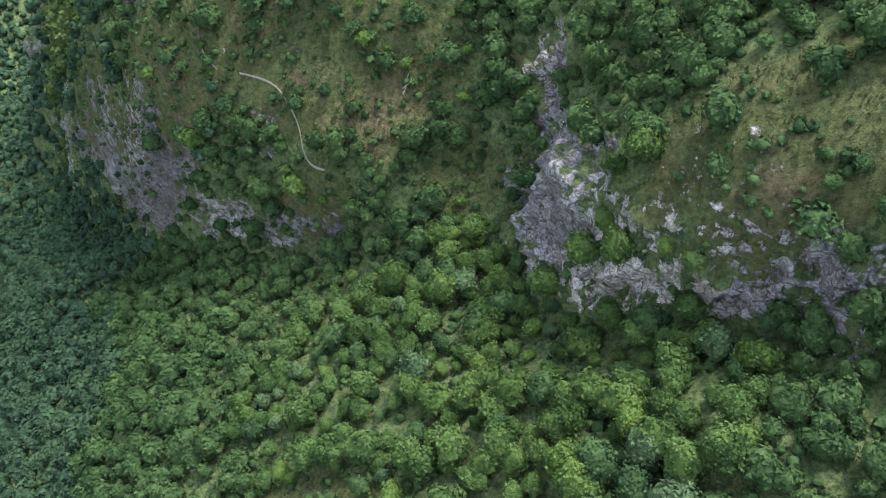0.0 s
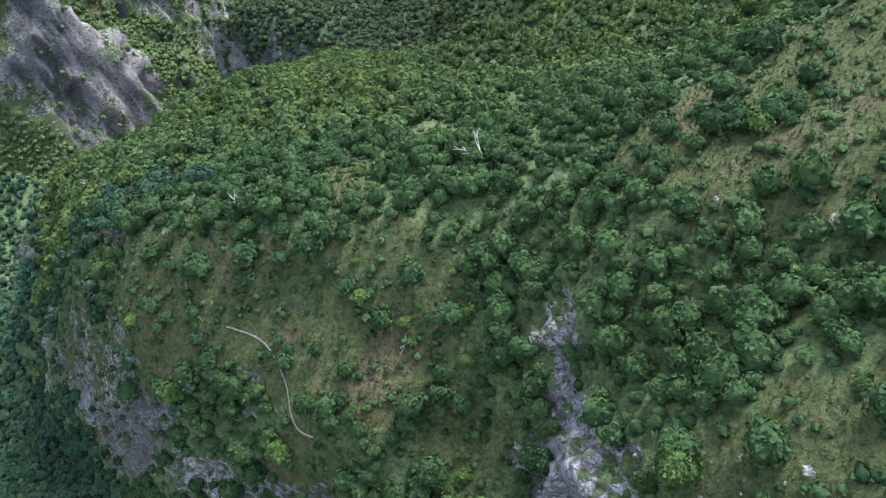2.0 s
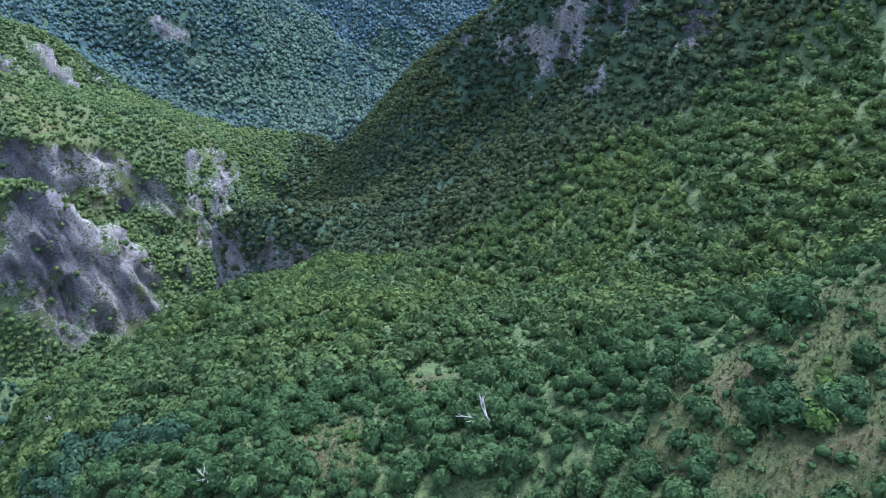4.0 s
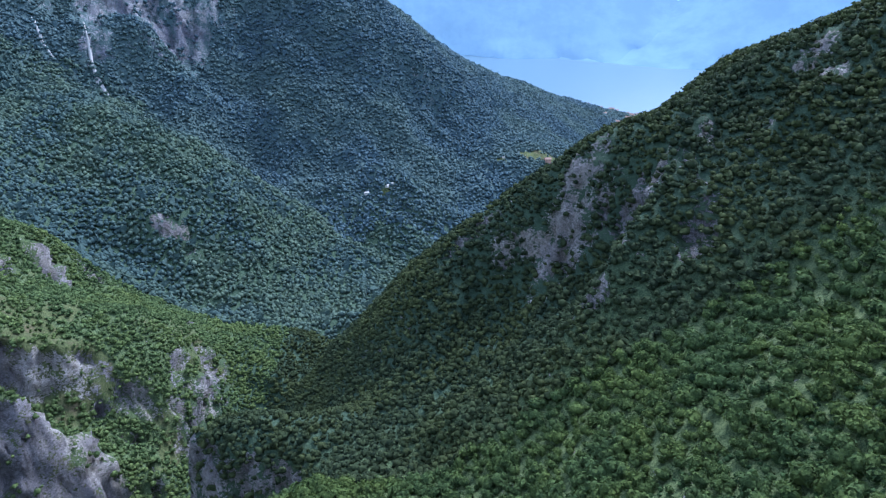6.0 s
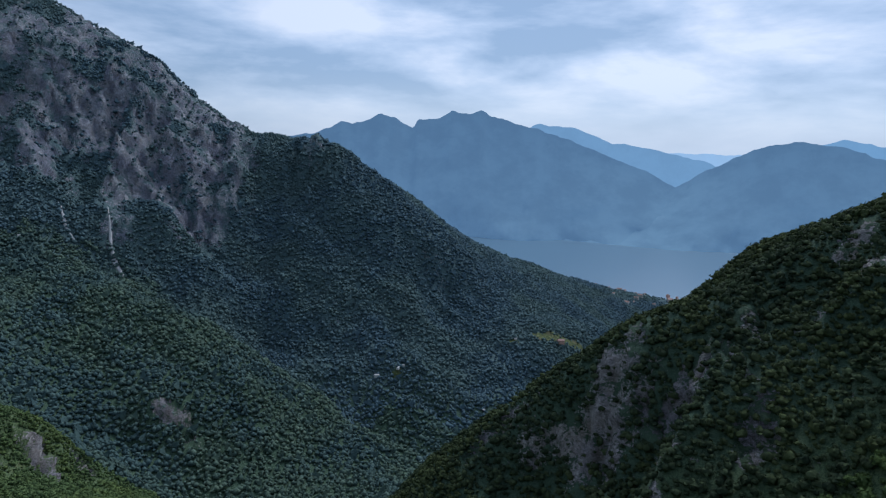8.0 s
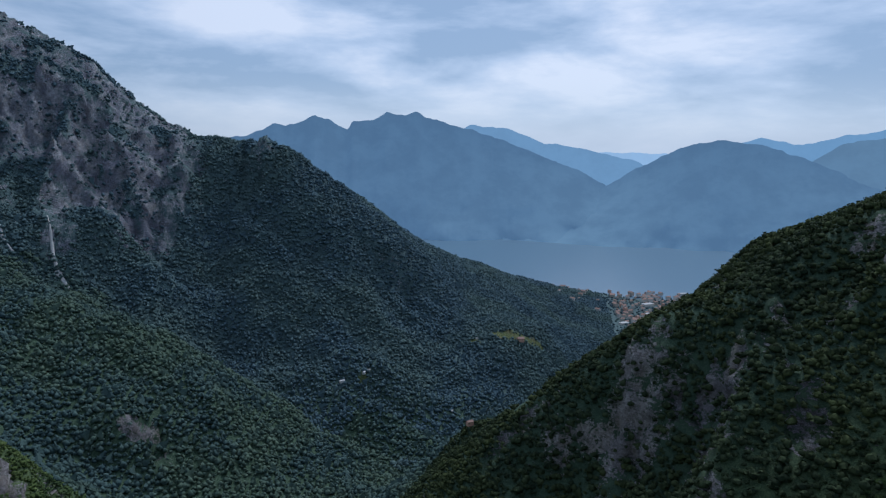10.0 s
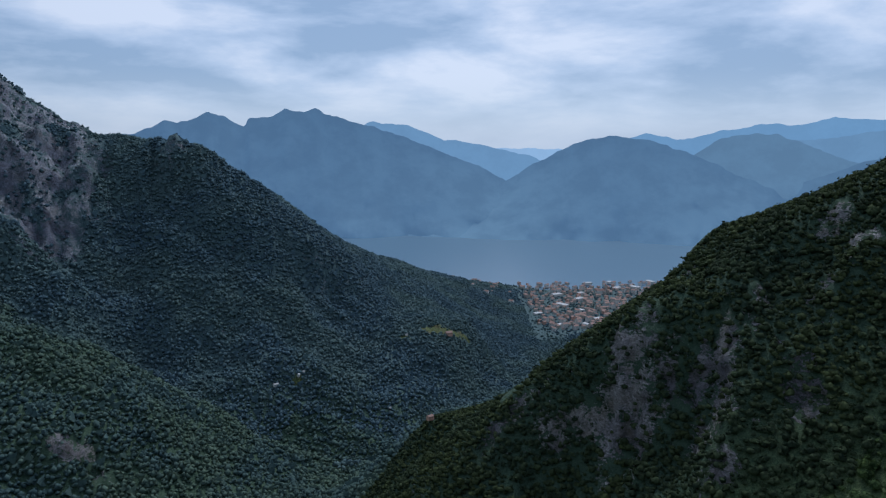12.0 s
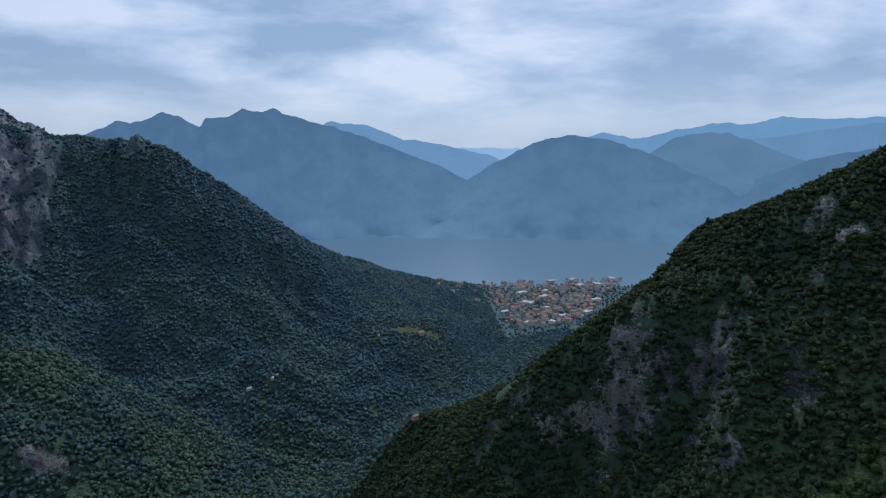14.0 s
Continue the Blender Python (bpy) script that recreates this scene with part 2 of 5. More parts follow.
def rock_colour(t, scale=1.0):
    """Weathered grey limestone: broken blocks with dark joints, pale faces, runs and earth stains."""
    tone, lump = blocks(t, 1.5 * scale, (0.8, 0.8, 1.4), 0.16)
    tone2, lump2 = blocks(t, 0.5 * scale, (0.8, 0.8, 1.4), 0.2)
    joint = stepped(t, cracks(t, 1.5 * scale, (0.8, 0.8, 1.4), 0.16), 0.0, 0.10)
    joint2 = stepped(t, cracks(t, 0.55 * scale, (0.7, 0.9, 1.5), 0.2), 0.0, 0.14)
    big = grain(t, 7.0 * scale, 6.0, 0.68, (1.0, 0.8, 0.7))
    fine = grain(t, 0.35 * scale, 6.0, 0.8)
    runs = grain(t, 2.6 * scale, 4.0, 0.6, (1.0, 1.0, 0.16))
    mixed = maths(t, "ADD", maths(t, "MULTIPLY", tone, 0.34), maths(t, "MULTIPLY", tone2, 0.34))
    mixed = maths(t, "ADD", mixed, maths(t, "MULTIPLY", maths(t, "SUBTRACT", big, 0.5), 1.2))
    mixed = maths(t, "ADD", mixed, maths(t, "MULTIPLY", maths(t, "SUBTRACT", fine, 0.5), 1.3))
    n = ramp_node(t, [(0.0, (0.10, 0.096, 0.095)), (0.22, (0.24, 0.235, 0.245)), (0.52, (0.36, 0.355, 0.37)), (0.88, (0.50, 0.495, 0.50))])
    t.links.new(mixed, n.inputs[0])
    c = mix(t, maths(t, "MULTIPLY", stepped(t, runs, 0.50, 0.68), 0.5), n.outputs[0], (0.135, 0.130, 0.128))
    stain = stepped(t, grain(t, 14.0 * scale, 5.0, 0.65), 0.48, 0.64)
    c = mix(t, maths(t, "MULTIPLY", stain, 0.38), c, (0.19, 0.165, 0.125))
    wide_tone = stepped(t, grain(t, 34.0 * scale, 4.0, 0.6, (1.0, 1.0, 0.55)), 0.40, 0.60)
    c = mix(t, 1.0, c, mix(t, wide_tone, (0.62, 0.61, 0.66), (1.1, 1.07, 1.0)), "MULTIPLY")
    c = mix(t, maths(t, "MULTIPLY", maths(t, "SUBTRACT", 1.0, maths(t, "MULTIPLY", joint, joint2)), 0.62), c, (0.05, 0.048, 0.045))
    relief = maths(t, "ADD", maths(t, "MULTIPLY", tone, 0.55), maths(t, "ADD", maths(t, "MULTIPLY", big, 0.9), maths(t, "ADD", maths(t, "MULTIPLY", tone2, 0.22), maths(t, "MULTIPLY", fine, 0.3))))
    relief = maths(t, "ADD", relief, maths(t, "MULTIPLY", joint, 0.3))
    return c, relief, fine


def land_material():
    m, t, out = material("mountain_ground")
    rock, crag, fine = rock_colour(t)
    turf = grain(t, 0.9, 7.0, 0.8)
    clump = grain(t, 2.6, 5.0, 0.7)
    patch = grain(t, 16.0, 5.0, 0.6)
    tuft = stepped(t, maths(t, "ADD", maths(t, "MULTIPLY", turf, 0.7), maths(t, "MULTIPLY", clump, 0.3)), 0.40, 0.60)
    green = mix(t, tuft, (0.040, 0.058, 0.022), (0.112, 0.130, 0.054))
    brown = mix(t, tuft, (0.064, 0.055, 0.033), (0.146, 0.122, 0.074))
    grass = mix(t, stepped(t, maths(t, "ADD", maths(t, "MULTIPLY", patch, 0.7), maths(t, "MULTIPLY", clump, 0.3)), 0.50, 0.68), green, brown)
    a = t.nodes.new("ShaderNodeAttribute")
    a.attribute_name = "grass"
    soil = mix(t, tuft, (0.036, 0.064, 0.026), (0.140, 0.180, 0.076))
    f = t.nodes.new("ShaderNodeAttribute")
    f.attribute_name = "forest_floor"
    soil = mix(t, f.outputs["Fac"], soil, mix(t, tuft, (0.030, 0.056, 0.038), (0.062, 0.098, 0.062)))
    # distant soil and rock carry a painted blue haze tint
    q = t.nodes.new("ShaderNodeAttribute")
    q.attribute_name = "far_haze"
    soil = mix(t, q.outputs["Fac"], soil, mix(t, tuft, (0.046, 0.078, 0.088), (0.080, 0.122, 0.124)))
    ground = mix(t, stepped(t, maths(t, "ADD", a.outputs["Fac"], maths(t, "MULTIPLY", maths(t, "SUBTRACT", clump, 0.5), 0.9)), 0.25, 0.65), soil, grass)
    r = t.nodes.new("ShaderNodeAttribute")
    r.attribute_name = "rock"
    broken = maths(t, "ADD", maths(t, "MULTIPLY", maths(t, "SUBTRACT", grain(t, 5.0, 8.0, 0.74), 0.5), 1.7), maths(t, "MULTIPLY", maths(t, "SUBTRACT", grain(t, 1.3, 7.0, 0.78), 0.5), 1.5))
    blocky, _b = blocks(t, 1.5, (0.8, 0.8, 1.4), 0.16)
    broken = maths(t, "ADD", broken, maths(t, "MULTIPLY", maths(t, "SUBTRACT", blocky, 0.5), 0.5))
    broken = maths(t, "ADD", broken, maths(t, "MULTIPLY", maths(t, "SUBTRACT", grain(t, 21.0, 3.0, 0.6), 0.5), 2.0))
    edge = maths(t, "ADD", r.outputs["Fac"], broken)
    g = t.nodes.new("ShaderNodeNewGeometry")
    up_ = t.nodes.new("ShaderNodeSeparateXYZ")
    t.links.new(g.outputs["Normal"], up_.inputs[0])
    edge = maths(t, "SUBTRACT", edge, maths(t, "MULTIPLY", maths(t, "SUBTRACT", up_.outputs["Z"], 0.42), 0.75))
    edge = stepped(t, edge, 0.40, 0.47)
    # rock tone raised where the mask is high
    w = t.nodes.new("ShaderNodeAttribute")
    w.attribute_name = "pale_rock"
    rock = mix(t, w.outputs["Fac"], mix(t, 1.0, rock, (0.96, 0.955, 0.98), "MULTIPLY"), mix(t, 1.0, rock, (1.5, 1.49, 1.50), "MULTIPLY"))
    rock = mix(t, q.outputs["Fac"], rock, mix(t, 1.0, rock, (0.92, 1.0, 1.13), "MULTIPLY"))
    colour = mix(t, edge, ground, rock)
    relief = mix(t, edge, maths(t, "ADD", turf, clump), crag)
    surface(t, out, colour, 0.9, bumped(t, relief, 1.0, 0.9), 0.15)
    return m


LAND_SURFACE = land_material()


def rock_material():
    m, t, out = material("limestone")
    c, crag, fine = rock_colour(t, 0.7)
    moss = stepped(t, grain(t, 2.2, 5.0, 0.65), 0.52, 0.64)
    g = t.nodes.new("ShaderNodeNewGeometry")
    s = t.nodes.new("ShaderNodeSeparateXYZ")
    t.links.new(g.outputs["Normal"], s.inputs[0])
    c = mix(t, maths(t, "MULTIPLY", moss, stepped(t, s.outputs["Z"], 0.35, 0.75)), c, (0.10, 0.115, 0.05))
    surface(t, out, c, 0.9, bumped(t, crag, 1.0, 0.5), 0.2)
    return m


LIMESTONE = rock_material()


def backdrop_material(name, base, haze_glow, strength):
    """Far land across the lake; emission stands in for the haze of kilometres of air."""
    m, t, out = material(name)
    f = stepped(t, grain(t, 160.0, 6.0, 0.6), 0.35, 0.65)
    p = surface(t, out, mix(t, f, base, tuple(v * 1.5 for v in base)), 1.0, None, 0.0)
    p.inputs["Emission Color"].default_value = (*haze_glow, 1)
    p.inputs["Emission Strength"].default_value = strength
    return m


def water_material():
    m, t, out = material("lake_water")
    f = grain(t, 9.0, 3.0, 0.6, (1, 1.6, 1))
    p = surface(t, out, (0.095, 0.165, 0.235), 0.28, bumped(t, f, 0.15, 0.5), 0.5)
    p.inputs["IOR"].default_value = 1.33
    return m


WATER = water_material()


def plain(name, colour, rough=0.8, spread=0.25, size=1.0):
    m, t, out = material(name)
    f = grain(t, size, 4.0)
    o = t.nodes.new("ShaderNodeObjectInfo")
    c = mix(t, f, tuple(v * (1 - spread) for v in colour), tuple(min(1, v * (1 + spread)) for v in colour))
    c = mix(t, maths(t, "MULTIPLY", o.outputs["Random"], 0.45), c, mix(t, 1.0, c, (0.72, 0.70, 0.70), "MULTIPLY"))
    surface(t, out, c, rough)
    return m


PLASTER = plain("pale_plaster", (0.46, 0.42, 0.37))
ROOF_TILE = plain("roof_tile", (0.29, 0.185, 0.155))
ROOF_GREY = plain("roof_grey", (0.42, 0.42, 0.43))
TRAIL = plain("trodden_gravel", (0.22, 0.205, 0.17), 0.95, 0.3, 0.6)
GLASS_DARK = plain("dark_glass", (0.03, 0.035, 0.04), 0.2)

# ---- the land: crest, foot and stream lines, in metres from the first eye ----
LAKE_Z = -480.0
LAND = {
    "lower_wood": [(39, 17, -83), (18, 23, -102), (-16, 27, -124), (-65, 30, -150), (-60, 52, -158), (-31, 52, -145), (-7, 43, -126), (13, 37, -117), (-115, 85, -205)],
    "near_side": [(-121, 85, -208), (110, 0, -25), (60, -40, -62), (10, -50, -100), (-60, -40, -150), (-140, 0, -215), (-220, 110, -300)],
    "knoll_foot": [(15, 64, -120), (18, 54, -117), (24, 40, -107), (31, 35, -101), (40, 33, -95), (50, 30, -86), (66, 26, -72)],
    "knoll_lip": [(19, 64, -104), (22, 54, -99), (28, 44, -91), (35, 38.5, -86), (43, 36.5, -80), (53, 33, -74), (69, 30, -62)],
    "knoll_top": [(27, 58, -87), (33, 50, -81), (42, 47, -73), (52, 55, -67), (68, 48, -56), (44, 66, -74), (30, 72, -89)],
    "knoll_back": [(23, 86, -94), (37, 84, -82), (47, 76, -76), (56, 96, -66), (38, 99, -79), (22, 100, -97), (44, 112, -77), (60, 113, -70)],
    "brow": [(30, 122, -92), (46, 128, -82), (64, 134, -74), (85, 140, -62), (115, 145, -45), (105, 95, -38), (160, 110, -12)],
    "knoll_gully": [(10, 62, -122), (10, 76, -121), (12, 90, -110), (14, 103, -103), (16, 114, -98)],
    "grass_slope": [(-2, 63, -128), (-13, 72, -126), (-5, 80, -120), (-8, 92, -116), (-22, 80, -122), (-29, 102, -115), (-50, 107, -121), (-66, 100, -133), (-36, 92, -123)],
    "grass_rim": [(10, 122, -101), (-7, 112, -103), (-31, 116, -106), (-50, 122, -114), (-66, 128, -120), (-90, 136, -140), (-105, 142, -160)],
    "cliff_lip": [(-22, 71, -132), (-36, 77, -137), (-52, 82, -142), (-66, 91, -149), (-82, 103, -160), (-94, 114, -170), (-112, 132, -180), (-130, 155, -196)],
    "cliff_foot": [(-8, 65, -131), (-22, 68, -142), (-38, 71, -151), (-56, 77, -160), (-72, 85, -175), (-90, 96, -192), (-112, 106, -212), (-134, 126, -228), (-156, 162, -258)],
    "plateau": [(-157, 213, -208), (-134, 203, -194), (-82, 150, -135), (-150, 240, -222), (-20, 142, -116), (-2, 166, -121), (20, 145, -107), (-60, 150, -132), (-95, 170, -152), (-124, 193, -181), (-144, 178, -215), (-29, 202, -142), (-3, 187, -133), (12, 160, -120), (37, 186, -128), (-74, 220, -176), (-92, 205, -174)],
    "hill_spine": [(-62, 244, -179), (-50, 282, -199), (-38, 320, -223), (-32, 352, -239), (-40, 400, -252), (-52, 428, -259)],
    "hill_cliff_lip": [(-146, 432, -279), (-132, 410, -272), (-112, 388, -265), (-88, 382, -261), (-68, 380, -259), (-50, 376, -252)],
    "near_gorge_side": [(-178, 215, -240), (-152, 169, -232), (-162, 147, -257), (-257, 326, -316), (-215, 200, -280), (-262, 240, -310), (-330, 300, -322)],
    "hill_west_lip": [(-124, 193, -181), (-122, 225, -197), (-110, 262, -208), (-100, 280, -218), (-78, 300, -220), (-60, 328, -229), (-44, 356, -241)],
    "hill_west_foot": [(-182, 205, -268), (-176, 245, -300), (-152, 290, -326), (-122, 328, -334), (-94, 350, -318)],
    "hill_cliff_foot": [(-154, 446, -384), (-153, 420, -374), (-146, 392, -354), (-126, 370, -340), (-104, 356, -324), (-74, 352, -290)],
    "side_brook": [(62, 160, -104), (40, 205, -142), (22, 264, -194), (10, 310, -216), (0, 351, -234), (-18, 386, -243), (-36, 440, -264), (-62, 490, -305), (-105, 560, -368)],
    "right_slope": [(80, 168, -112), (105, 207, -114), (126, 261, -111), (95, 253, -130), (94, 280, -138), (93, 333, -152), (64, 341, -169), (41, 361, -196), (12, 359, -210), (51, 424, -187), (138, 317, -122), (124, 316, -129), (180, 250, -78), (230, 300, -50)],
    "right_face": [(82, 368, -141), (120, 370, -114), (86, 409, -163), (94, 386, -128), (75, 392, -158), (70, 423, -158), (175, 398, -48), (79, 450, -158), (76, 432, -164), (100, 410, -140), (128, 385, -92), (155, 385, -74), (178, 405, -52), (48, 470, -192), (1, 488, -209), (-22, 522, -232), (200, 370, -46)],
    "right_crag": [(60, 480, -152), (80, 462, -130), (100, 452, -108), (122, 440, -88), (138, 446, -74), (166, 432, -58)],
    "right_crest": [(300, 420, 20), (242, 430, -7), (215, 455, -27), (198, 471, -38), (193, 505, -50), (190, 535, -61), (187, 550, -75), (170, 553, -106), (139, 550, -116), (105, 525, -120), (70, 511, -135), (52, 518, -152), (36, 535, -171), (14, 550, -196), (-10, 570, -226), (-45, 600, -279), (-85, 640, -339)],
    "right_shoulder": [(96, 484, -102), (150, 490, -86), (138, 507, -92)],
    "right_behind": [(300, 500, -42), (400, 560, -70), (262, 512, -52), (238, 525, -62), (520, 640, -60)],
    "right_back": [(300, 620, -80), (210, 600, -125), (150, 600, -170), (80, 640, -240), (10, 690, -320)],
    "far_spur": [(260, 720, -170), (150, 715, -225), (95, 725, -258), (40, 744, -271), (10, 785, -320), (-20, 820, -365), (-50, 850, -400)],
    "stream": [(-420, 330, -330), (-320, 350, -356), (-250, 372, -376), (-200, 400, -392), (-172, 470, -402), (-162, 560, -408), (-130, 660, -410), (-98, 760, -413), (-66, 870, -416), (-10, 960, -420), (110, 1080, -428), (260, 1240, -440), (420, 1500, -455), (560, 1800, -468)],
    "gorge_wall_foot": [(-330, 366, -340), (-270, 390, -342), (-232, 438, -372), (-206, 478, -378), (-186, 535, -388), (-176, 580, -392), (-168, 640, -394)],
    "near_crag_lip": [(-345, 430, -236), (-300, 432, -254), (-271, 438, -260), (-259, 447, -268), (-249, 457, -292), (-240, 474, -318)],
    "crag_gully": [(-330, 480, -290), (-285, 488, -318), (-258, 496, -334), (-226, 505, -354), (-202, 497, -364)],
    "ledge_foot": [(-322, 508, -312), (-290, 517, -318), (-258, 529, -322), (-241, 531, -343), (-216, 540, -352), (-196, 549, -357), (-184, 575, -368)],
    "ledge_lip": [(-318, 526, -268), (-302, 531, -274), (-284, 543, -280), (-257, 563, -299), (-232, 549, -320), (-214, 567, -334), (-196, 590, -345), (-190, 608, -357)],
    "gorge_terrace": [(-400, 430, -215), (-350, 520, -255), (-299, 560, -284), (-288, 593, -285), (-243, 609, -299), (-218, 630, -328), (-214, 645, -338), (-262, 640, -302), (-520, 420, -120), (-197, 618, -354)],
    "terrace_crag_foot": [(-440, 640, -252), (-384, 645, -274), (-368, 680, -292), (-350, 712, -316)],
    "terrace_crag": [(-412, 690, -252), (-480, 640, -200), (-430, 690, -245), (-400, 722, -262), (-386, 732, -268), (-366, 744, -300)],
    "gorge_bank": [(-135, 736, -389), (-150, 690, -394), (-141, 652, -379), (-90, 801, -386)],
    "terrace_hollow": [(-470, 760, -250), (-420, 790, -300), (-370, 800, -330), (-320, 810, -350), (-260, 790, -385)],
    "lit_spur": [(-520, 1075, -205), (-460, 1075, -220), (-400, 1078, -234), (-336, 1076, -262), (-270, 1060, -300), (-196, 1042, -338), (-150, 1035, -368), (-110, 1020, -402)],
    "spur_front": [(-470, 960, -275), (-420, 940, -290), (-377, 880, -308), (-333, 880, -304), (-288, 912, -316), (-230, 925, -345), (-165, 950, -380), (-110, 960, -407)],
    "spur_shade": [(-420, 1160, -270), (-340, 1150, -308), (-268, 1130, -338), (-200, 1105, -368), (-128, 1072, -404), (-335, 1192, -290)],
    "mountain_ravine": [(-400, 1570, -60), (-372, 1450, -165), (-330, 1370, -240), (-290, 1270, -300), (-240, 1190, -346), (-186, 1135, -378), (-108, 1075, -414)],
    "spur_hollow": [(-350, 845, -342)],
    "farm_slope": [(-64, 1149, -359), (-87, 1066, -414), (0, 1220, -352), (116, 1280, -343), (189, 1274, -352), (209, 1338, -334), (300, 1420, -372), (390, 1560, -410)],
    "mountain_foot": [(-700, 1100, -170), (-600, 1160, -205), (-500, 1200, -232), (-400, 1250, -235), (-260, 1300, -250), (-69, 1305, -278), (-140, 1330, -262), (20, 1430, -282), (130, 1540, -300)],
    "mountain_wall": [(-500, 1318, -98), (-900, 1380, 40), (-760, 1380, 0), (-640, 1370, -50), (-540, 1370, -90), (-447, 1360, -160), (-420, 1460, -100)],
    "mountain_top": [(-1150, 1700, 375), (-1000, 1750, 338), (-862, 1750, 282), (-743, 1745, 224), (-650, 1730, 170), (-562, 1720, 88), (-500, 1700, 42), (-453, 1680, 12)],
    "mountain_saddle": [(-410, 1660, 10), (-370, 1640, 6), (-295, 1600, -8)],
    "mountain_shoulder": [(-268, 1590, 15), (-220, 1610, -19), (-162, 1640, -58), (-80, 1665, -110), (-12, 1690, -164), (36, 1760, -212), (147, 1850, -270), (290, 2030, -350), (427, 2200, -416), (555, 2290, -460)],
    "shoulder_face": [(-262, 1500, -92), (-170, 1455, -128), (-90, 1450, -157), (-5, 1455, -194), (70, 1520, -240)],
    "mountain_back": [(-490, 1900, -10), (-600, 1930, 40), (-720, 1900, 120), (-900, 2300, 100), (-400, 2200, -150), (0, 2150, -350), (300, 2300, -500), (-1500, 2000, 350)],
    "town_flat": [(480, 1800, -462), (640, 1750, -462), (620, 2000, -472), (800, 1900, -470), (720, 2150, -477), (980, 2050, -474), (1150, 1900, -470)],
    "town_back": [(760, 1500, -440), (1000, 1600, -440), (600, 1500, -450), (800, 1100, -320), (500, 1050, -330), (1200, 1400, -350)],
    "shore": [(560, 2330, -484), (760, 2300, -484), (960, 2230, -484), (1200, 2150, -484), (1600, 2050, -484)],
    "rim": [(500, 0, 180), (450, 330, 120), (600, 600, 100), (-700, 100, -150), (-900, 700, 20), (0, -400, -60), (400, -400, 160), (-400, -300, -280), (1000, 400, 180), (-1200, 1200, 300)],
}


def lattice(ix, iy, iz):
    """A repeatable random number from 0 to 1 for each lattice point."""
    h = (ix.astype(np.int64) * 374761393 + iy.astype(np.int64) * 668265263 + iz.astype(np.int64) * 2147483647) & 0x7FFFFFFF
    h = ((h ^ (h >> 13)) * 1274126177) & 0x7FFFFFFF
    h = ((h ^ (h >> 11)) * 1911520717) & 0x7FFFFFFF
    return (h ^ (h >> 15)) / float(0x7FFFFFFF)


def smooth_noise(x, y, z):
    """Value noise from -1 to 1."""
    fx, fy, fz = np.floor(x), np.floor(y), np.floor(z)
    u, v, w = x - fx, y - fy, z - fz
    u, v, w = u * u * (3 - 2 * u), v * v * (3 - 2 * v), w * w * (3 - 2 * w)
    out = 0
    for a in (0, 1):
        for b in (0, 1):
            for c in (0, 1):
                out = out + lattice(fx + a, fy + b, fz + c) * (u if a else 1 - u) * (v if b else 1 - v) * (w if c else 1 - w)
    return out * 2 - 1


def fractal(x, y, z, size, octaves=4, rough=0.5):
    """Summed noise; size is the largest feature in metres."""
    total, amp, f = 0, 1.0, 1.0 / size
    for k in range(octaves):
        total = total + amp * smooth_noise(x * f + 17.3 * k, y * f - 9.1 * k, z * f + 4.7 * k)
        amp, f = amp * rough, f * 2.07
    return total


def ridged(x, y, z, size, octaves=4, rough=0.55):
    """Sharp-crested noise from about 0 to 1, for crags and gullies."""
    total, amp, f, norm = 0, 1.0, 1.0 / size, 0
    for k in range(octaves):
        total = total + amp * (1 - np.abs(smooth_noise(x * f + 31.7 * k, y * f + 5.9 * k, z * f)))
        norm, amp, f = norm + amp, amp * rough, f * 2.03
    return total / norm


def spaced(line):
    """A line with points between its corners, closer where the land is near the eye."""
    out = [line[0]]
    for a, b in zip(line, line[1:]):
        length = math.dist(a, b)
        step = 9 + 0.045 * math.hypot(a[0], a[1])
        n = max(1, int(length / step)) if LINKED else 1
        out += [tuple(a[i] + (b[i] - a[i]) * k / n for i in range(3)) for k in range(1, n + 1)]
    return out


LINES = {"knoll_foot", "knoll_lip", "knoll_gully", "cliff_lip", "cliff_foot", "side_brook", "right_crag", "right_crest", "far_spur", "stream", "gorge_wall_foot",
         "near_crag_lip", "terrace_crag_foot", "crag_gully", "ledge_foot", "ledge_lip", "hill_cliff_foot", "hill_west_lip", "hill_west_foot", "hill_cliff_lip", "hill_spine", "mountain_ravine", "spur_shade", "terrace_crag", "lit_spur", "mountain_top", "mountain_shoulder", "shore", "grass_rim", "mountain_saddle", "terrace_hollow"}
knots = []
for name, line in LAND.items():
    LINKED = name in LINES
    knots += spaced(line)
knots = np.array(sorted(set((round(a, 2), round(b, 2), round(c, 2)) for a, b, c in knots)), dtype=float)


def bend(p, q):
    d = np.sqrt((p[:, None, 0] - q[None, :, 0]) ** 2 + (p[:, None, 1] - q[None, :, 1]) ** 2 + 3.0)
    return d


_n = len(knots)
_a = np.zeros((_n + 3, _n + 3))
_a[:_n, :_n] = bend(knots, knots) - 0.6 * np.eye(_n)
_a[:_n, _n:] = np.column_stack([np.ones(_n), knots[:, 0] / 500, knots[:, 1] / 500])
_a[_n:, :_n] = _a[:_n, _n:].T
weights = np.linalg.solve(_a, np.concatenate([knots[:, 2], np.zeros(3)]))


def ramp(v, a, b):
    t = np.clip((v - a) / (b - a), 0, 1)
    return t * t * (3 - 2 * t)


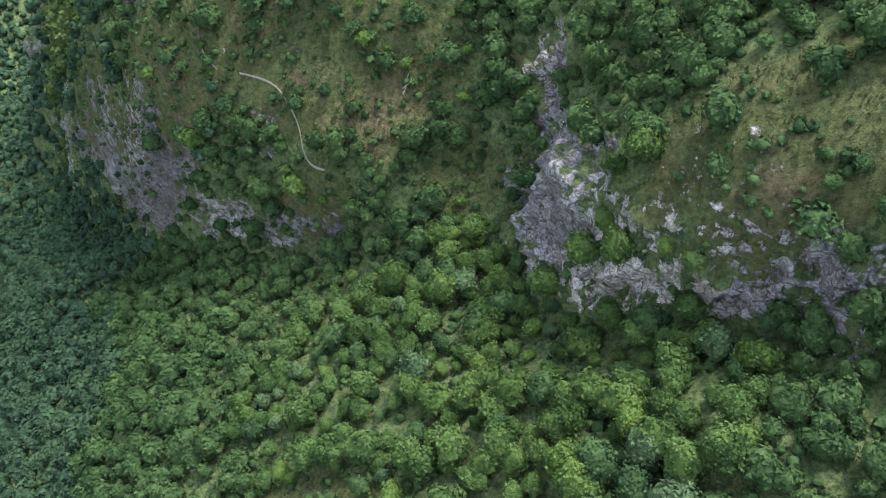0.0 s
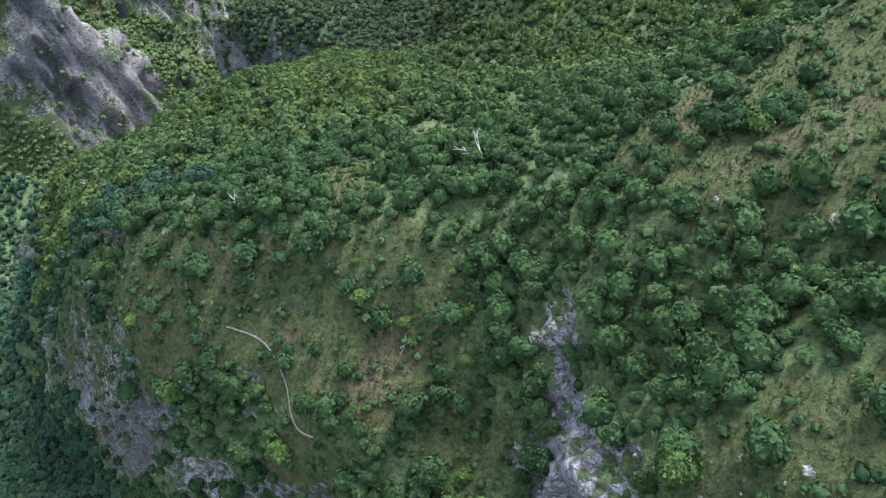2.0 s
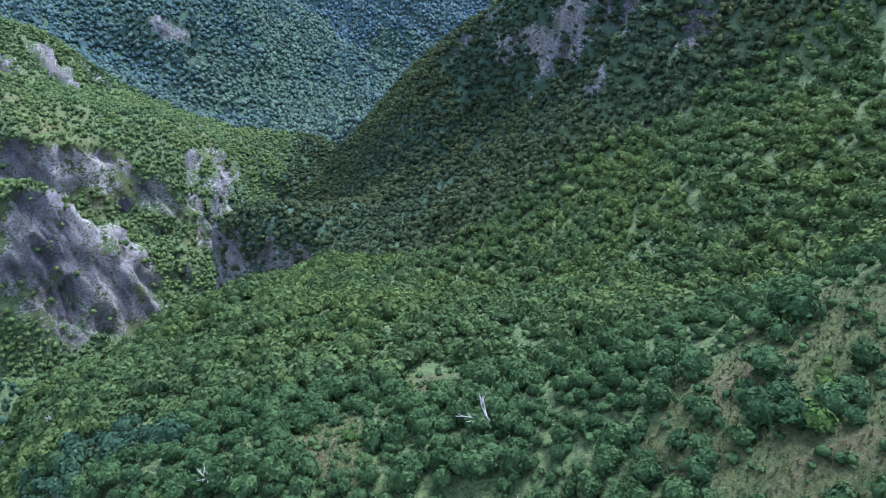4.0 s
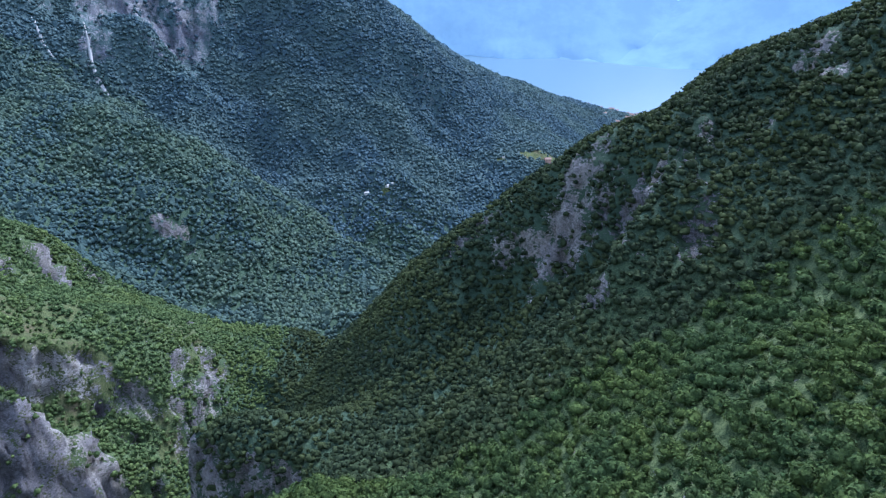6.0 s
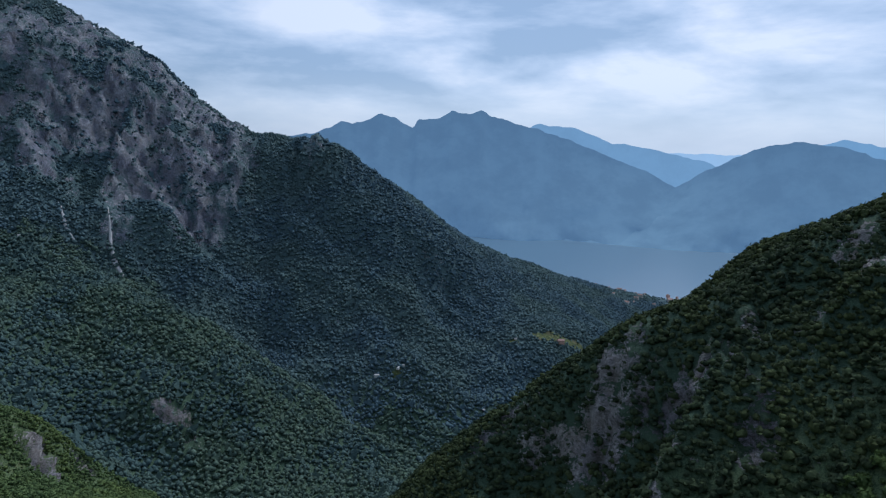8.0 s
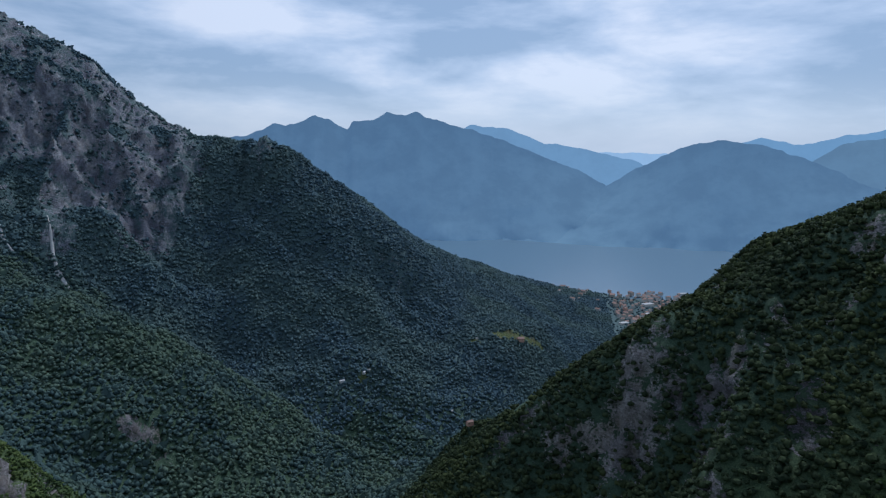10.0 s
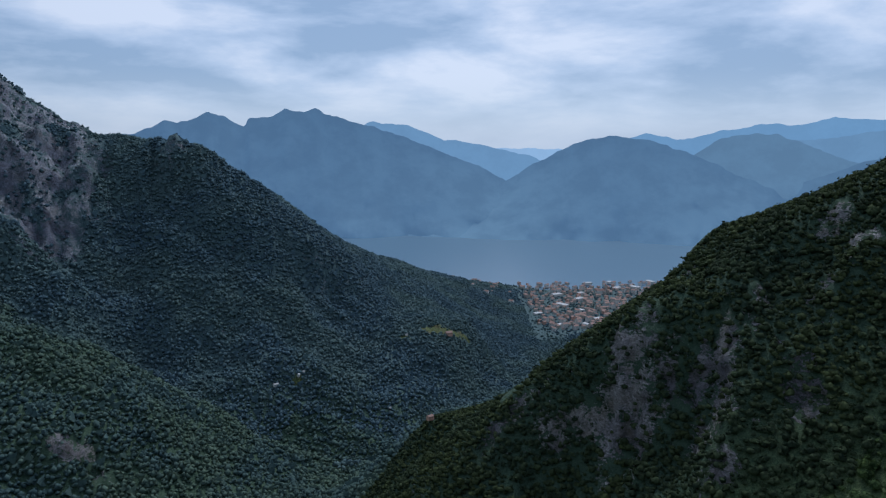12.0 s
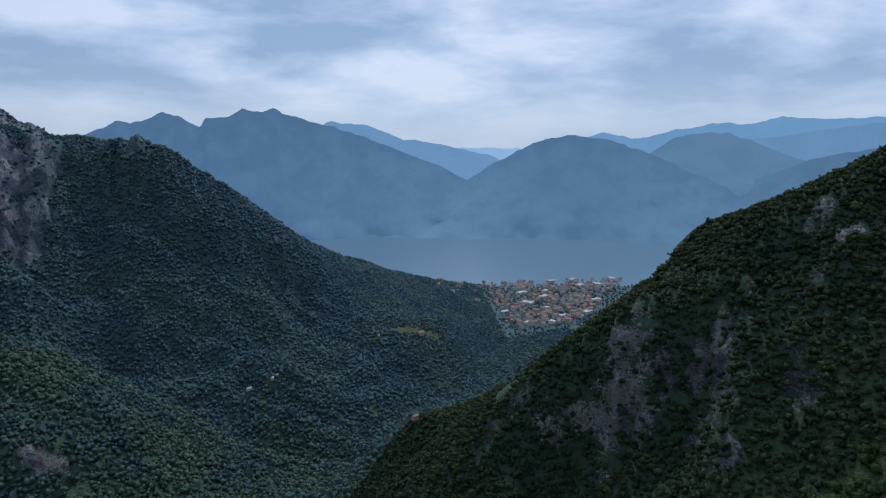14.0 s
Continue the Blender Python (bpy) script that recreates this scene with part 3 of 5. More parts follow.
def plain_height(x, y):
    """The land's height without its small relief."""
    x, y = np.asarray(x, float).ravel(), np.asarray(y, float).ravel()
    out = np.empty(len(x))
    for i in range(0, len(x), 20000):
        p = np.column_stack([x[i:i + 20000], y[i:i + 20000]])
        out[i:i + 20000] = bend(p, knots) @ weights[:_n] + weights[_n] + p[:, 0] / 500 * weights[_n + 1] + p[:, 1] / 500 * weights[_n + 2]
    far = ramp(np.hypot(x, y), 2300, 3000)
    out = out * (1 - far) + np.where(y > 0, -520.0, np.clip(out, -300, 200)) * far
    return np.where((y > 2000) & (out < -480), out - 12, out)


def land_height(x, y):
    x, y = np.asarray(x, float).ravel(), np.asarray(y, float).ravel()
    h = plain_height(x, y)
    far = ramp(np.hypot(x, y), 250, 1200)
    zero = np.zeros_like(x)
    rough = fractal(x, y, zero, 22, 4) * (0.9 + 1.5 * far) + fractal(x, y, zero + 7, 140, 3) * (1.5 + 7 * far)
    high = ramp(x * -1, -50, 350) * ramp(y, 1150, 1400) * ramp(h, -260, -60)
    crags = ((ridged(x + 0.3 * y, y, zero, 150, 5) - 0.62) * 70 + (ridged(x + 0.1 * y, 0.22 * y, zero, 62, 4) - 0.62) * 75) * high * (1 - 0.8 * ramp(y, 1560, 1690))
    flat = ramp(h, -478, -440)
    spurs = (ridged(x + 0.5 * y, y - 0.4 * x, zero + 2, 260, 3) - 0.72) * 75 * ramp(y, 1000, 1250) * ramp(-x, -300, 0) * (1 - ramp(y, 1440, 1600))
    side = 0.78 * x - 0.62 * y
    ribs = (ridged(side, 0.25 * (0.62 * x + 0.78 * y), zero + 4, 46, 4) - 0.72) * 42 * ramp(y, 345, 390) * ramp(548 - 0.5 * x - y, 5, 45) * ramp(x, -40, 40)
    gullies = (ridged(0.5 * x + 0.85 * y, 0.3 * (0.85 * x - 0.5 * y), zero + 6, 105, 4) - 0.72) * 46 * ramp(y, 880, 1050) * (1 - ramp(y, 1440, 1580)) * ramp(200 - x, 0, 250)
    return h + (rough + spurs + gullies) * flat + crags + ribs

def slope_of(x, y):
    e = 1.2 + 0.004 * np.hypot(x, y)
    dx = (land_height(x + e, y) - land_height(x - e, y)) / (2 * e)
    dy = (land_height(x, y + e) - land_height(x, y - e)) / (2 * e)
    return dx, dy


def spot(x, y, cx, cy, rx, ry, turn=0.0):
    """1 in the middle of an oval, 0 at its edge and beyond."""
    c, s = math.cos(radians(turn)), math.sin(radians(turn))
    u, v = ((x - cx) * c + (y - cy) * s) / rx, (-(x - cx) * s + (y - cy) * c) / ry
    return np.clip(1.0 - np.sqrt(u * u + v * v), 0, 1)


NEAR_CRAGS = [(20.5, 84, 4, 12, 0), (20, 72, 4, 8, 0), (19, 62, 6, 9, 0), (25, 56, 8, 9, -30), (22, 49, 7, 6, 0), (32, 45, 10, 6, -35), (42, 37, 14, 4, -12), (54, 33, 12, 4, -14), (36, 48, 5, 3, -30), (55, 84, 4, 4, 0)]
RIDGE_CRAGS = [(100, 468, 22, 11, 52), (84, 462, 28, 13, 60), (72, 452, 22, 13, 60), (85, 440, 16, 10, 52), (107, 425, 15, 9, 52), (28, 516, 22, 11, -20), (14, 512, 14, 10, 0), (44, 511, 15, 9, 0), (80, 368, 7, 12, 0), (92, 408, 9, 8, 0), (125, 366, 13, 17, 0), (129, 410, 9, 12, 0), (74, 432, 7, 6, 0), (144, 420, 13, 10, 0), (189, 404, 17, 14, 0), (194, 430, 11, 9, -35), (203, 432, 11, 9, -35), (145, 426, 11, 9, -35)]
RIDGE_UPPER_CRAGS = [(163, 404, 11, 9, -35), (131, 379, 11, 9, -35), (196, 430, 11, 9, -35), (154, 509, 11, 9, -35), (94, 398, 11, 9, -35), (130, 394, 11, 9, -35), (97, 408, 11, 9, -35)]
GORGE_CRAGS = [(-286, 490, 30, 15, 20), (-268, 548, 24, 10, 30), (-225, 522, 18, 8, 20), (-203, 555, 13, 11, 0), (-246, 460, 10, 18, 0), (-262, 428, 26, 15, 0), (-234, 683, 8, 18, 0), (-202, 632, 7, 20, 0), (-206, 499, 7, 9, 0), (-365, 697, 44, 20, -35), (-388, 662, 26, 18, 0), (-345, 738, 26, 14, -30), (-315, 880, 30, 16, 0)]
CRAGS = NEAR_CRAGS + RIDGE_CRAGS + RIDGE_UPPER_CRAGS + GORGE_CRAGS
NEAR_FACES = [(-69, 94, 26, 6, -28), (-33, 72, 13, 3.5, -12), (-46, 77, 9, 3, -20), (-92, 116, 24, 10, -40), (-77, 127, 11, 7, -20), (-62, 122, 7, 4, 0), (-110, 150, 12, 16, -60), (-124, 131, 20, 12, -45), (-29, 99.5, 2.6, 4, 0), (-38, 91, 7, 1.8, -20), (-35, 84, 1.8, 3.5, 0), (34, 47, 20, 12, -35)]
GORGE_FACES = [(-283, 860, 24, 12, 0), (-100, 372, 56, 20, 10), (-146, 400, 18, 36, 0), (-125, 280, 24, 50, -40), (-165, 225, 22, 36, 0), (-212, 590, 10, 30, 0)]
MOUNTAIN_FACES = [(-258, 1576, 56, 28, 0), (-150, 1590, 52, 26, -20), (-68, 1630, 46, 22, -20), (7, 1650, 36, 18, -30), (-470, 1370, 90, 40, 0), (-420, 1420, 40, 70, 0), (-540, 1290, 40, 60, 0)]
FACES = NEAR_FACES + GORGE_FACES + MOUNTAIN_FACES
NEAR_MEADOWS = [(46, 50, 25, 17, 15), (70, 108, 48, 34, 10), (-18, 96, 40, 22, -8), (-55, 106, 30, 18, -15), (5, 74, 11, 13, 0), (-18, 128, 8, 18, 20), (0, 148, 11, 8, 0), (-28, 74, 14, 9, 0), (-18, 12, 15, 5, 0), (-66, 94, 14, 14, 0), (-98, 124, 24, 13, -40), (-75, 98, 26, 10, -28)]
MOUNTAIN_MEADOWS = [(235, 1345, 62, 17, 30), (196, 1322, 26, 14, 0), (-66, 1150, 12, 8, 0), (141, 1306, 20, 5, 0)]
MEADOWS = NEAR_MEADOWS + MOUNTAIN_MEADOWS


def covers(x, y, slope=None):
    """How rocky and how grassy the land is."""
    x, y = np.asarray(x, float).ravel(), np.asarray(y, float).ravel()
    if slope is None:
        slope = np.hypot(*slope_of(x, y))
    r = np.hypot(x, y)
    zero = np.zeros_like(x)
    away = ramp(r, 450, 1000)
    n = fractal(x, y, zero + 3, 9, 4, 0.6) * (1 - away) + fractal(x, y, zero + 5, 48, 4, 0.6) * away
    rock = ramp(slope + 0.5 * n, 1.65, 2.7) * 0.62 * (1 - 0.75 * away)
    for c in CRAGS:
        k = spot(x, y, *c)
        rock = np.maximum(rock, ramp(k + 0.35 * n * ramp(k, 0, 0.2), 0.1, 0.55) * np.where(y > 640, 0.85, 0.62))
    for c in FACES:
        k = spot(x, y, *c)
        rock = np.maximum(rock, ramp(k + 0.30 * n * ramp(k, 0, 0.2), 0.0, 0.6) * np.where(r < 260, 0.45, 0.54))
    high = ramp(-x, 320, 470) * ramp(y, 1250, 1350) * ramp(plain_height(x, y) + 80 * n, -245, -90)
    rock = np.maximum(rock, high * ramp(n, -1.0, 0.2) * 0.85)
    rib = ridged(0.78 * x - 0.62 * y, 0.25 * (0.62 * x + 0.78 * y), zero + 4, 46, 4)
    rock = np.maximum(rock, ramp(rib + 0.05 * n, 0.80, 0.93) * ramp(slope, 0.9, 1.5) * 0.62 * ramp(y, 360, 400) * ramp(x, -40, 40) * ramp(620 - y, 0, 60))
    gorge = ramp(-x, 165, 200) * ramp(y, 375, 410) * (1 - ramp(y, 660, 720))
    rock = np.maximum(rock, gorge * ramp(slope + 0.35 * n, 0.95, 1.6) * 0.66)
    hill = ramp(-x, 80, 100) * (1 - ramp(-x, 160, 175)) * ramp(y, 350, 370) * (1 - ramp(y, 445, 470))
    rock = np.maximum(rock, hill * ramp(slope + 0.3 * n, 1.6, 2.4) * 0.62)
    grass = gorge * ramp(fractal(x, y, zero + 13, 34, 3), -0.1, 0.5) * 0.8
    for c in MEADOWS:
        k = spot(x, y, *c)
        grass = np.maximum(grass, ramp(k + 0.30 * n * ramp(k, 0, 0.2), 0.08, 0.36))
    return rock, grass


def mesh_of(name, verts, faces, mats, smooth=False):
    """A mesh object from arrays; all faces have as many corners as faces has columns."""
    me = bpy.data.meshes.new(name)
    verts, faces = np.asarray(verts, np.float32), np.asarray(faces, np.int32)
    k = faces.shape[1]
    me.vertices.add(len(verts))
    me.vertices.foreach_set("co", verts.ravel())
    me.loops.add(faces.size)
    me.loops.foreach_set("vertex_index", faces.ravel())
    me.polygons.add(len(faces))
    me.polygons.foreach_set("loop_start", np.arange(0, faces.size, k, dtype=np.int32))
    me.polygons.foreach_set("use_smooth", np.full(len(faces), smooth, dtype=bool))
    me.update(calc_edges=True)
    for mm in mats if isinstance(mats, (list, tuple)) else [mats]:
        me.materials.append(mm)
    return me


def grid_faces(rows_n, cols_n):
    i = np.arange((rows_n - 1) * cols_n).reshape(rows_n - 1, cols_n)[:, :-1].ravel()
    return np.column_stack([i, i + 1, i + cols_n + 1, i + cols_n])


def attribute(me, name, values):
    a = me.attributes.new(name, "FLOAT", "POINT")
    a.data.foreach_set("value", np.asarray(values, np.float32))


def build_ground():
    """One sheet of land round the first eye, its rows closest where the land is near or steep."""
    cx, cy = 0.0, -70.0
    turns = np.concatenate([np.arange(-180, -48, 4.0), np.arange(-48, 33, 0.2), np.arange(33, 180.1, 3.0)])
    # spread the rows along each bearing by how much of the view the land takes up there
    tries = np.concatenate([np.linspace(0.5, 60, 8), 66.0 * (2450 / 66.0) ** np.linspace(0, 1, 900)])
    sparse_turns = np.concatenate([np.arange(-180, -48, 12.0), np.arange(-48, 33, 0.8), np.arange(33, 180.1, 9.0), [180.0]])
    a, r = np.meshgrid(np.radians(sparse_turns), tries, indexing="ij")
    z = land_height((cx + r * np.sin(a)).ravel(), (cy + r * np.cos(a)).ravel()).reshape(r.shape)
    away = np.sqrt(np.maximum(r - 70, 20) ** 2 + z * z)
    step = np.hypot(np.diff(r, axis=1), np.diff(z, axis=1)) / ((away[:, 1:] + away[:, :-1]) / 2)
    for _ in range(2):
        step[1:-1] = (step[:-2] + 2 * step[1:-1] + step[2:]) / 4
    total = np.concatenate([np.zeros((len(step), 1)), np.cumsum(step, axis=1)], axis=1)
    share = np.linspace(0, 1, 580)
    ways = np.array([np.interp(share, t_ / t_[-1], tries) for t_ in total])
    inner = np.array([np.interp(turns, sparse_turns, ways[:, k]) for k in range(len(share))])
    outer = np.broadcast_to(np.linspace(2500, 4940, 20)[:, None], (20, len(turns)))
    r = np.concatenate([inner, outer])
    a = np.broadcast_to(np.radians(turns), r.shape)
    x, y = (cx + r * np.sin(a)).ravel(), (cy + r * np.cos(a)).ravel()
    z = land_height(x, y)
    dx, dy = slope_of(x, y)
    slope = np.hypot(dx, dy)
    rock, grass = covers(x, y, slope)
    # crags break the steep faces, as much in as out
    near = 1 - ramp(np.hypot(x, y), 250, 900)
    bare = ramp(rock, 0.3, 0.62)
    push = bare * ((ridged(x, y, z * 0.8, 8, 5, 0.65) - 0.74) * 10 * near + (ridged(x, y, z * 0.3, 26, 5, 0.62) - 0.74) * (12 + 22 * (1 - near)))
    push = push * (1 + 0.9 * ramp(-x, 165, 200) * ramp(y, 375, 410) * (1 - ramp(y, 760, 820)))
    push = push * (1 - 0.85 * ramp(grass, 0.25, 0.7) * near)
    length = np.sqrt(dx * dx + dy * dy + 1)
    x, y, z = x - dx / length * push, y - dy / length * push, z + push / length
    verts = np.column_stack([x, y, z])
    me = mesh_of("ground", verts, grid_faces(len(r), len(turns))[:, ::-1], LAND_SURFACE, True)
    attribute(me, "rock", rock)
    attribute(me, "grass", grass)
    # share of haze tint in the ground colour, growing with distance
    attribute(me, "far_haze", ramp(y, 1050, 1250))
    attribute(me, "forest_floor", ramp(np.hypot(x, y), 310, 420) * (1 - 0.8 * ramp(-x, 165, 215) * (1 - ramp(y, 720, 800))))
    # palest round the knoll, somewhat paler in the gorge and on the mountain
    attribute(me, "pale_rock", 1 - ramp(np.hypot(x - 33, y - 52), 28, 60) + 0.15 * ramp(y, 900, 1200) + 0.35 * ramp(-x, 90, 180) * ramp(y, 330, 400) * (1 - ramp(y, 800, 900)))
    ob = new("ground", me)
    return tagged(ob, "steep limestone mountain land with grass, crags and wooded slopes", "mountainside", kind="structure")


ground = build_ground()

water_verts = [(-4200, 1500, LAKE_Z), (4200, 1500, LAKE_Z), (4200, 4700, LAKE_Z), (-4200, 4700, LAKE_Z)]
tagged(new("water", mesh_of("water", water_verts, [(0, 1, 2, 3)], WATER)), "calm grey-blue lake below the mountains", "lake", kind="structure")


# ---- mountains across the lake: bearing from the path's end, and height, along each crest ----
FAR_EYE = (-140.0, 112.0)


def far_ridge(name, label, distance, crest, mat, depth, foot=-490.0, seed=0.0):
    bearings, heights = [c[0] for c in crest], [c[1] for c in crest]
    b = np.linspace(bearings[0], bearings[-1], max(60, int((bearings[-1] - bearings[0]) * 6)))
    h = np.interp(b, bearings, heights)
    h = h + fractal(b * 70, b * 0 + seed, b * 0, 45, 4) * 6
    across = np.linspace(0, 1, 20)
    k, bb = np.meshgrid(across, b, indexing="ij")
    hh = np.broadcast_to(h, bb.shape)
    fall = k ** 0.85
    spur = ridged(bb * 70 + 30 * k, k * 500 + seed * 50, k * 0, 330, 4) - 0.6
    d = distance - depth * k + spur * 420 * k * (1 - 0.55 * k)
    z = hh + (foot - hh) * fall + spur * 110 * np.sin(np.pi * np.clip(k, 0, 1))
    x, y = FAR_EYE[0] + d * np.sin(np.radians(bb)), FAR_EYE[1] + d * np.cos(np.radians(bb))
    me = mesh_of(name, np.column_stack([x.ravel(), y.ravel(), z.ravel()]), grid_faces(len(across), len(b)), mat, True)
    tagged(new(name, me), label, "mountain", kind="structure")


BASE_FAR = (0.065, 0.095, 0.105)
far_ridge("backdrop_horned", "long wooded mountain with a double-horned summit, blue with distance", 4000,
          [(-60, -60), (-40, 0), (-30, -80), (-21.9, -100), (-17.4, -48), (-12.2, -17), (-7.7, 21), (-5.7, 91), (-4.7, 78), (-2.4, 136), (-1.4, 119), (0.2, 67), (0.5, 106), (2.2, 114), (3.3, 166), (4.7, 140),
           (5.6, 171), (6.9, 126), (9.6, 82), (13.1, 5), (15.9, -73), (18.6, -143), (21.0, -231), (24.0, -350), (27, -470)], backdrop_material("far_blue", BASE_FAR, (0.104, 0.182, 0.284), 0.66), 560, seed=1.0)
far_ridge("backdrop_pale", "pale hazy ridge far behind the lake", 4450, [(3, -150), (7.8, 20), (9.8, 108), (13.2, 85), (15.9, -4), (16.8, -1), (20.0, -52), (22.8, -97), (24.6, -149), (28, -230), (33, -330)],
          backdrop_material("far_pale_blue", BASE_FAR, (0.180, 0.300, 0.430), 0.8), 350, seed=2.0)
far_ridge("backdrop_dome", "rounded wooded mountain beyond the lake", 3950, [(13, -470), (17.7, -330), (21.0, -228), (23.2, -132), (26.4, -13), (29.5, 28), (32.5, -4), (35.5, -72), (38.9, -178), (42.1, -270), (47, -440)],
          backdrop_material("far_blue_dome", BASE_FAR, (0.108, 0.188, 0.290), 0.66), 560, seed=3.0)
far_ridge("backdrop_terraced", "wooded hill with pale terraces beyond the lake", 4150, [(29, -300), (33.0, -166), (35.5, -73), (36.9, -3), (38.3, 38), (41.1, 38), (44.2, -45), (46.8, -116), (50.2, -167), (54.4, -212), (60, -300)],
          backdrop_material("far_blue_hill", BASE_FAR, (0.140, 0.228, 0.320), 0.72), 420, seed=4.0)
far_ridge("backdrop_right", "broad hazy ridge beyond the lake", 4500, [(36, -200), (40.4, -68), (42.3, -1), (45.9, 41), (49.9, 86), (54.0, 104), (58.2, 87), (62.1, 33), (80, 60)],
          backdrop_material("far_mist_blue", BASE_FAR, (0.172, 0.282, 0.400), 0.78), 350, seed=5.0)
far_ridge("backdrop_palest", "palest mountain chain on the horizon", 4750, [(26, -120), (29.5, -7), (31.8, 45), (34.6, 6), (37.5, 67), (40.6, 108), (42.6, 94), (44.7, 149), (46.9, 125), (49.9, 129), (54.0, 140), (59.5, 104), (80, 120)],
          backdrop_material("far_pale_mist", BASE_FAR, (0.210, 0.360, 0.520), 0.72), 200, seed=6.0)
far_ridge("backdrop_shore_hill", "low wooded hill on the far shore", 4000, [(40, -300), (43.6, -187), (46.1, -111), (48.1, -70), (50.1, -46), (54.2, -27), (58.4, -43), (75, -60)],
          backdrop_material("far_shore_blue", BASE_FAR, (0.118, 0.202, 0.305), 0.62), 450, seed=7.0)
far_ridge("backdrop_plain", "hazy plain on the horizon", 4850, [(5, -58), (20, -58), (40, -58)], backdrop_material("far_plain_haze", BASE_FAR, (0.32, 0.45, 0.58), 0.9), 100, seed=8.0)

# ---- woods ----
rng = np.random.default_rng(7)


def ball(level):
    bm = bmesh.new()
    bmesh.ops.create_icosphere(bm, subdivisions=level, radius=1.0)
    v = np.array([p.co[:] for p in bm.verts])
    f = np.array([[p.index for p in q.verts] for q in bm.faces])
    bm.free()
    return v, f


BALLS = {k: ball(k) for k in (1, 2, 3)}
ICO_V, ICO_F = BALLS[1]
ROCK_V, ROCK_F = BALLS[2]


def turned(v, rng_):
    q = rng_.normal(size=4)
    q /= np.linalg.norm(q)
    w, x, y, z = q
    m = np.array([[1 - 2 * (y * y + z * z), 2 * (x * y - z * w), 2 * (x * z + y * w)], [2 * (x * y + z * w), 1 - 2 * (x * x + z * z), 2 * (y * z - x * w)], [2 * (x * z - y * w), 2 * (y * z + x * w), 1 - 2 * (x * x + y * y)]])
    return v @ m.T


def scatter(x0, x1, y0, y1, step, seed):
    r = np.random.default_rng(seed)
    gx, gy = np.meshgrid(np.arange(x0, x1, step), np.arange(y0, y1, step))
    x, y = gx.ravel() + r.uniform(-0.48, 0.48, gx.size) * step, gy.ravel() + r.uniform(-0.48, 0.48, gx.size) * step
    return x, y, r


def wooded(x, y, r, sparse=0.06, bare=0.0):
    rock, grass = covers(x, y)
    keep = np.where(rock > 0.40, r.uniform(size=len(x)) < np.where(y > 330, 0.36, 0.18) * np.where((y > 1150) | (x < -160), 0.4, 1.0), True)
    keep &= np.where(grass > 0.4, r.uniform(size=len(x)) < sparse, True)
    return keep & (r.uniform(size=len(x)) > bare)


def woods(name, label, mat, spots, radii, shapes, lift=0.55, seed=1):
    """One mesh of many crowns; spots are x, y, z arrays."""
    x, y, z = spots
    r = np.random.default_rng(seed)
    pick = r.integers(0, len(shapes), len(x))
    vs, fs, n = [], [], 0
    for k, (v, f) in enumerate(shapes):
        i = np.where(pick == k)[0]
        if not len(i):
            continue
        a = r.uniform(0, 2 * math.pi, len(i))
        c, s = np.cos(a)[:, None], np.sin(a)[:, None]
        s1 = radii[i][:, None]
        tall = s1 * r.uniform(0.8, 1.2, (len(i), 1))
        vx, vy = (v[None, :, 0] * c - v[None, :, 1] * s) * s1 + x[i][:, None], (v[None, :, 0] * s + v[None, :, 1] * c) * s1 + y[i][:, None]
        vz = v[None, :, 2] * tall + z[i][:, None] + lift * s1
        vs.append(np.stack([vx, vy, vz], -1).reshape(-1, 3))
        fs.append((f[None] + (np.arange(len(i)) * len(v))[:, None, None] + n).reshape(-1, 3))
        n += len(i) * len(v)
    ob = new(name, mesh_of(name, np.concatenate(vs), np.concatenate(fs), mat, True))
    print(name, len(x), "crowns", sum(len(f) for f in fs), "triangles")
    return tagged(ob, label, "woodland", kind="stuff")


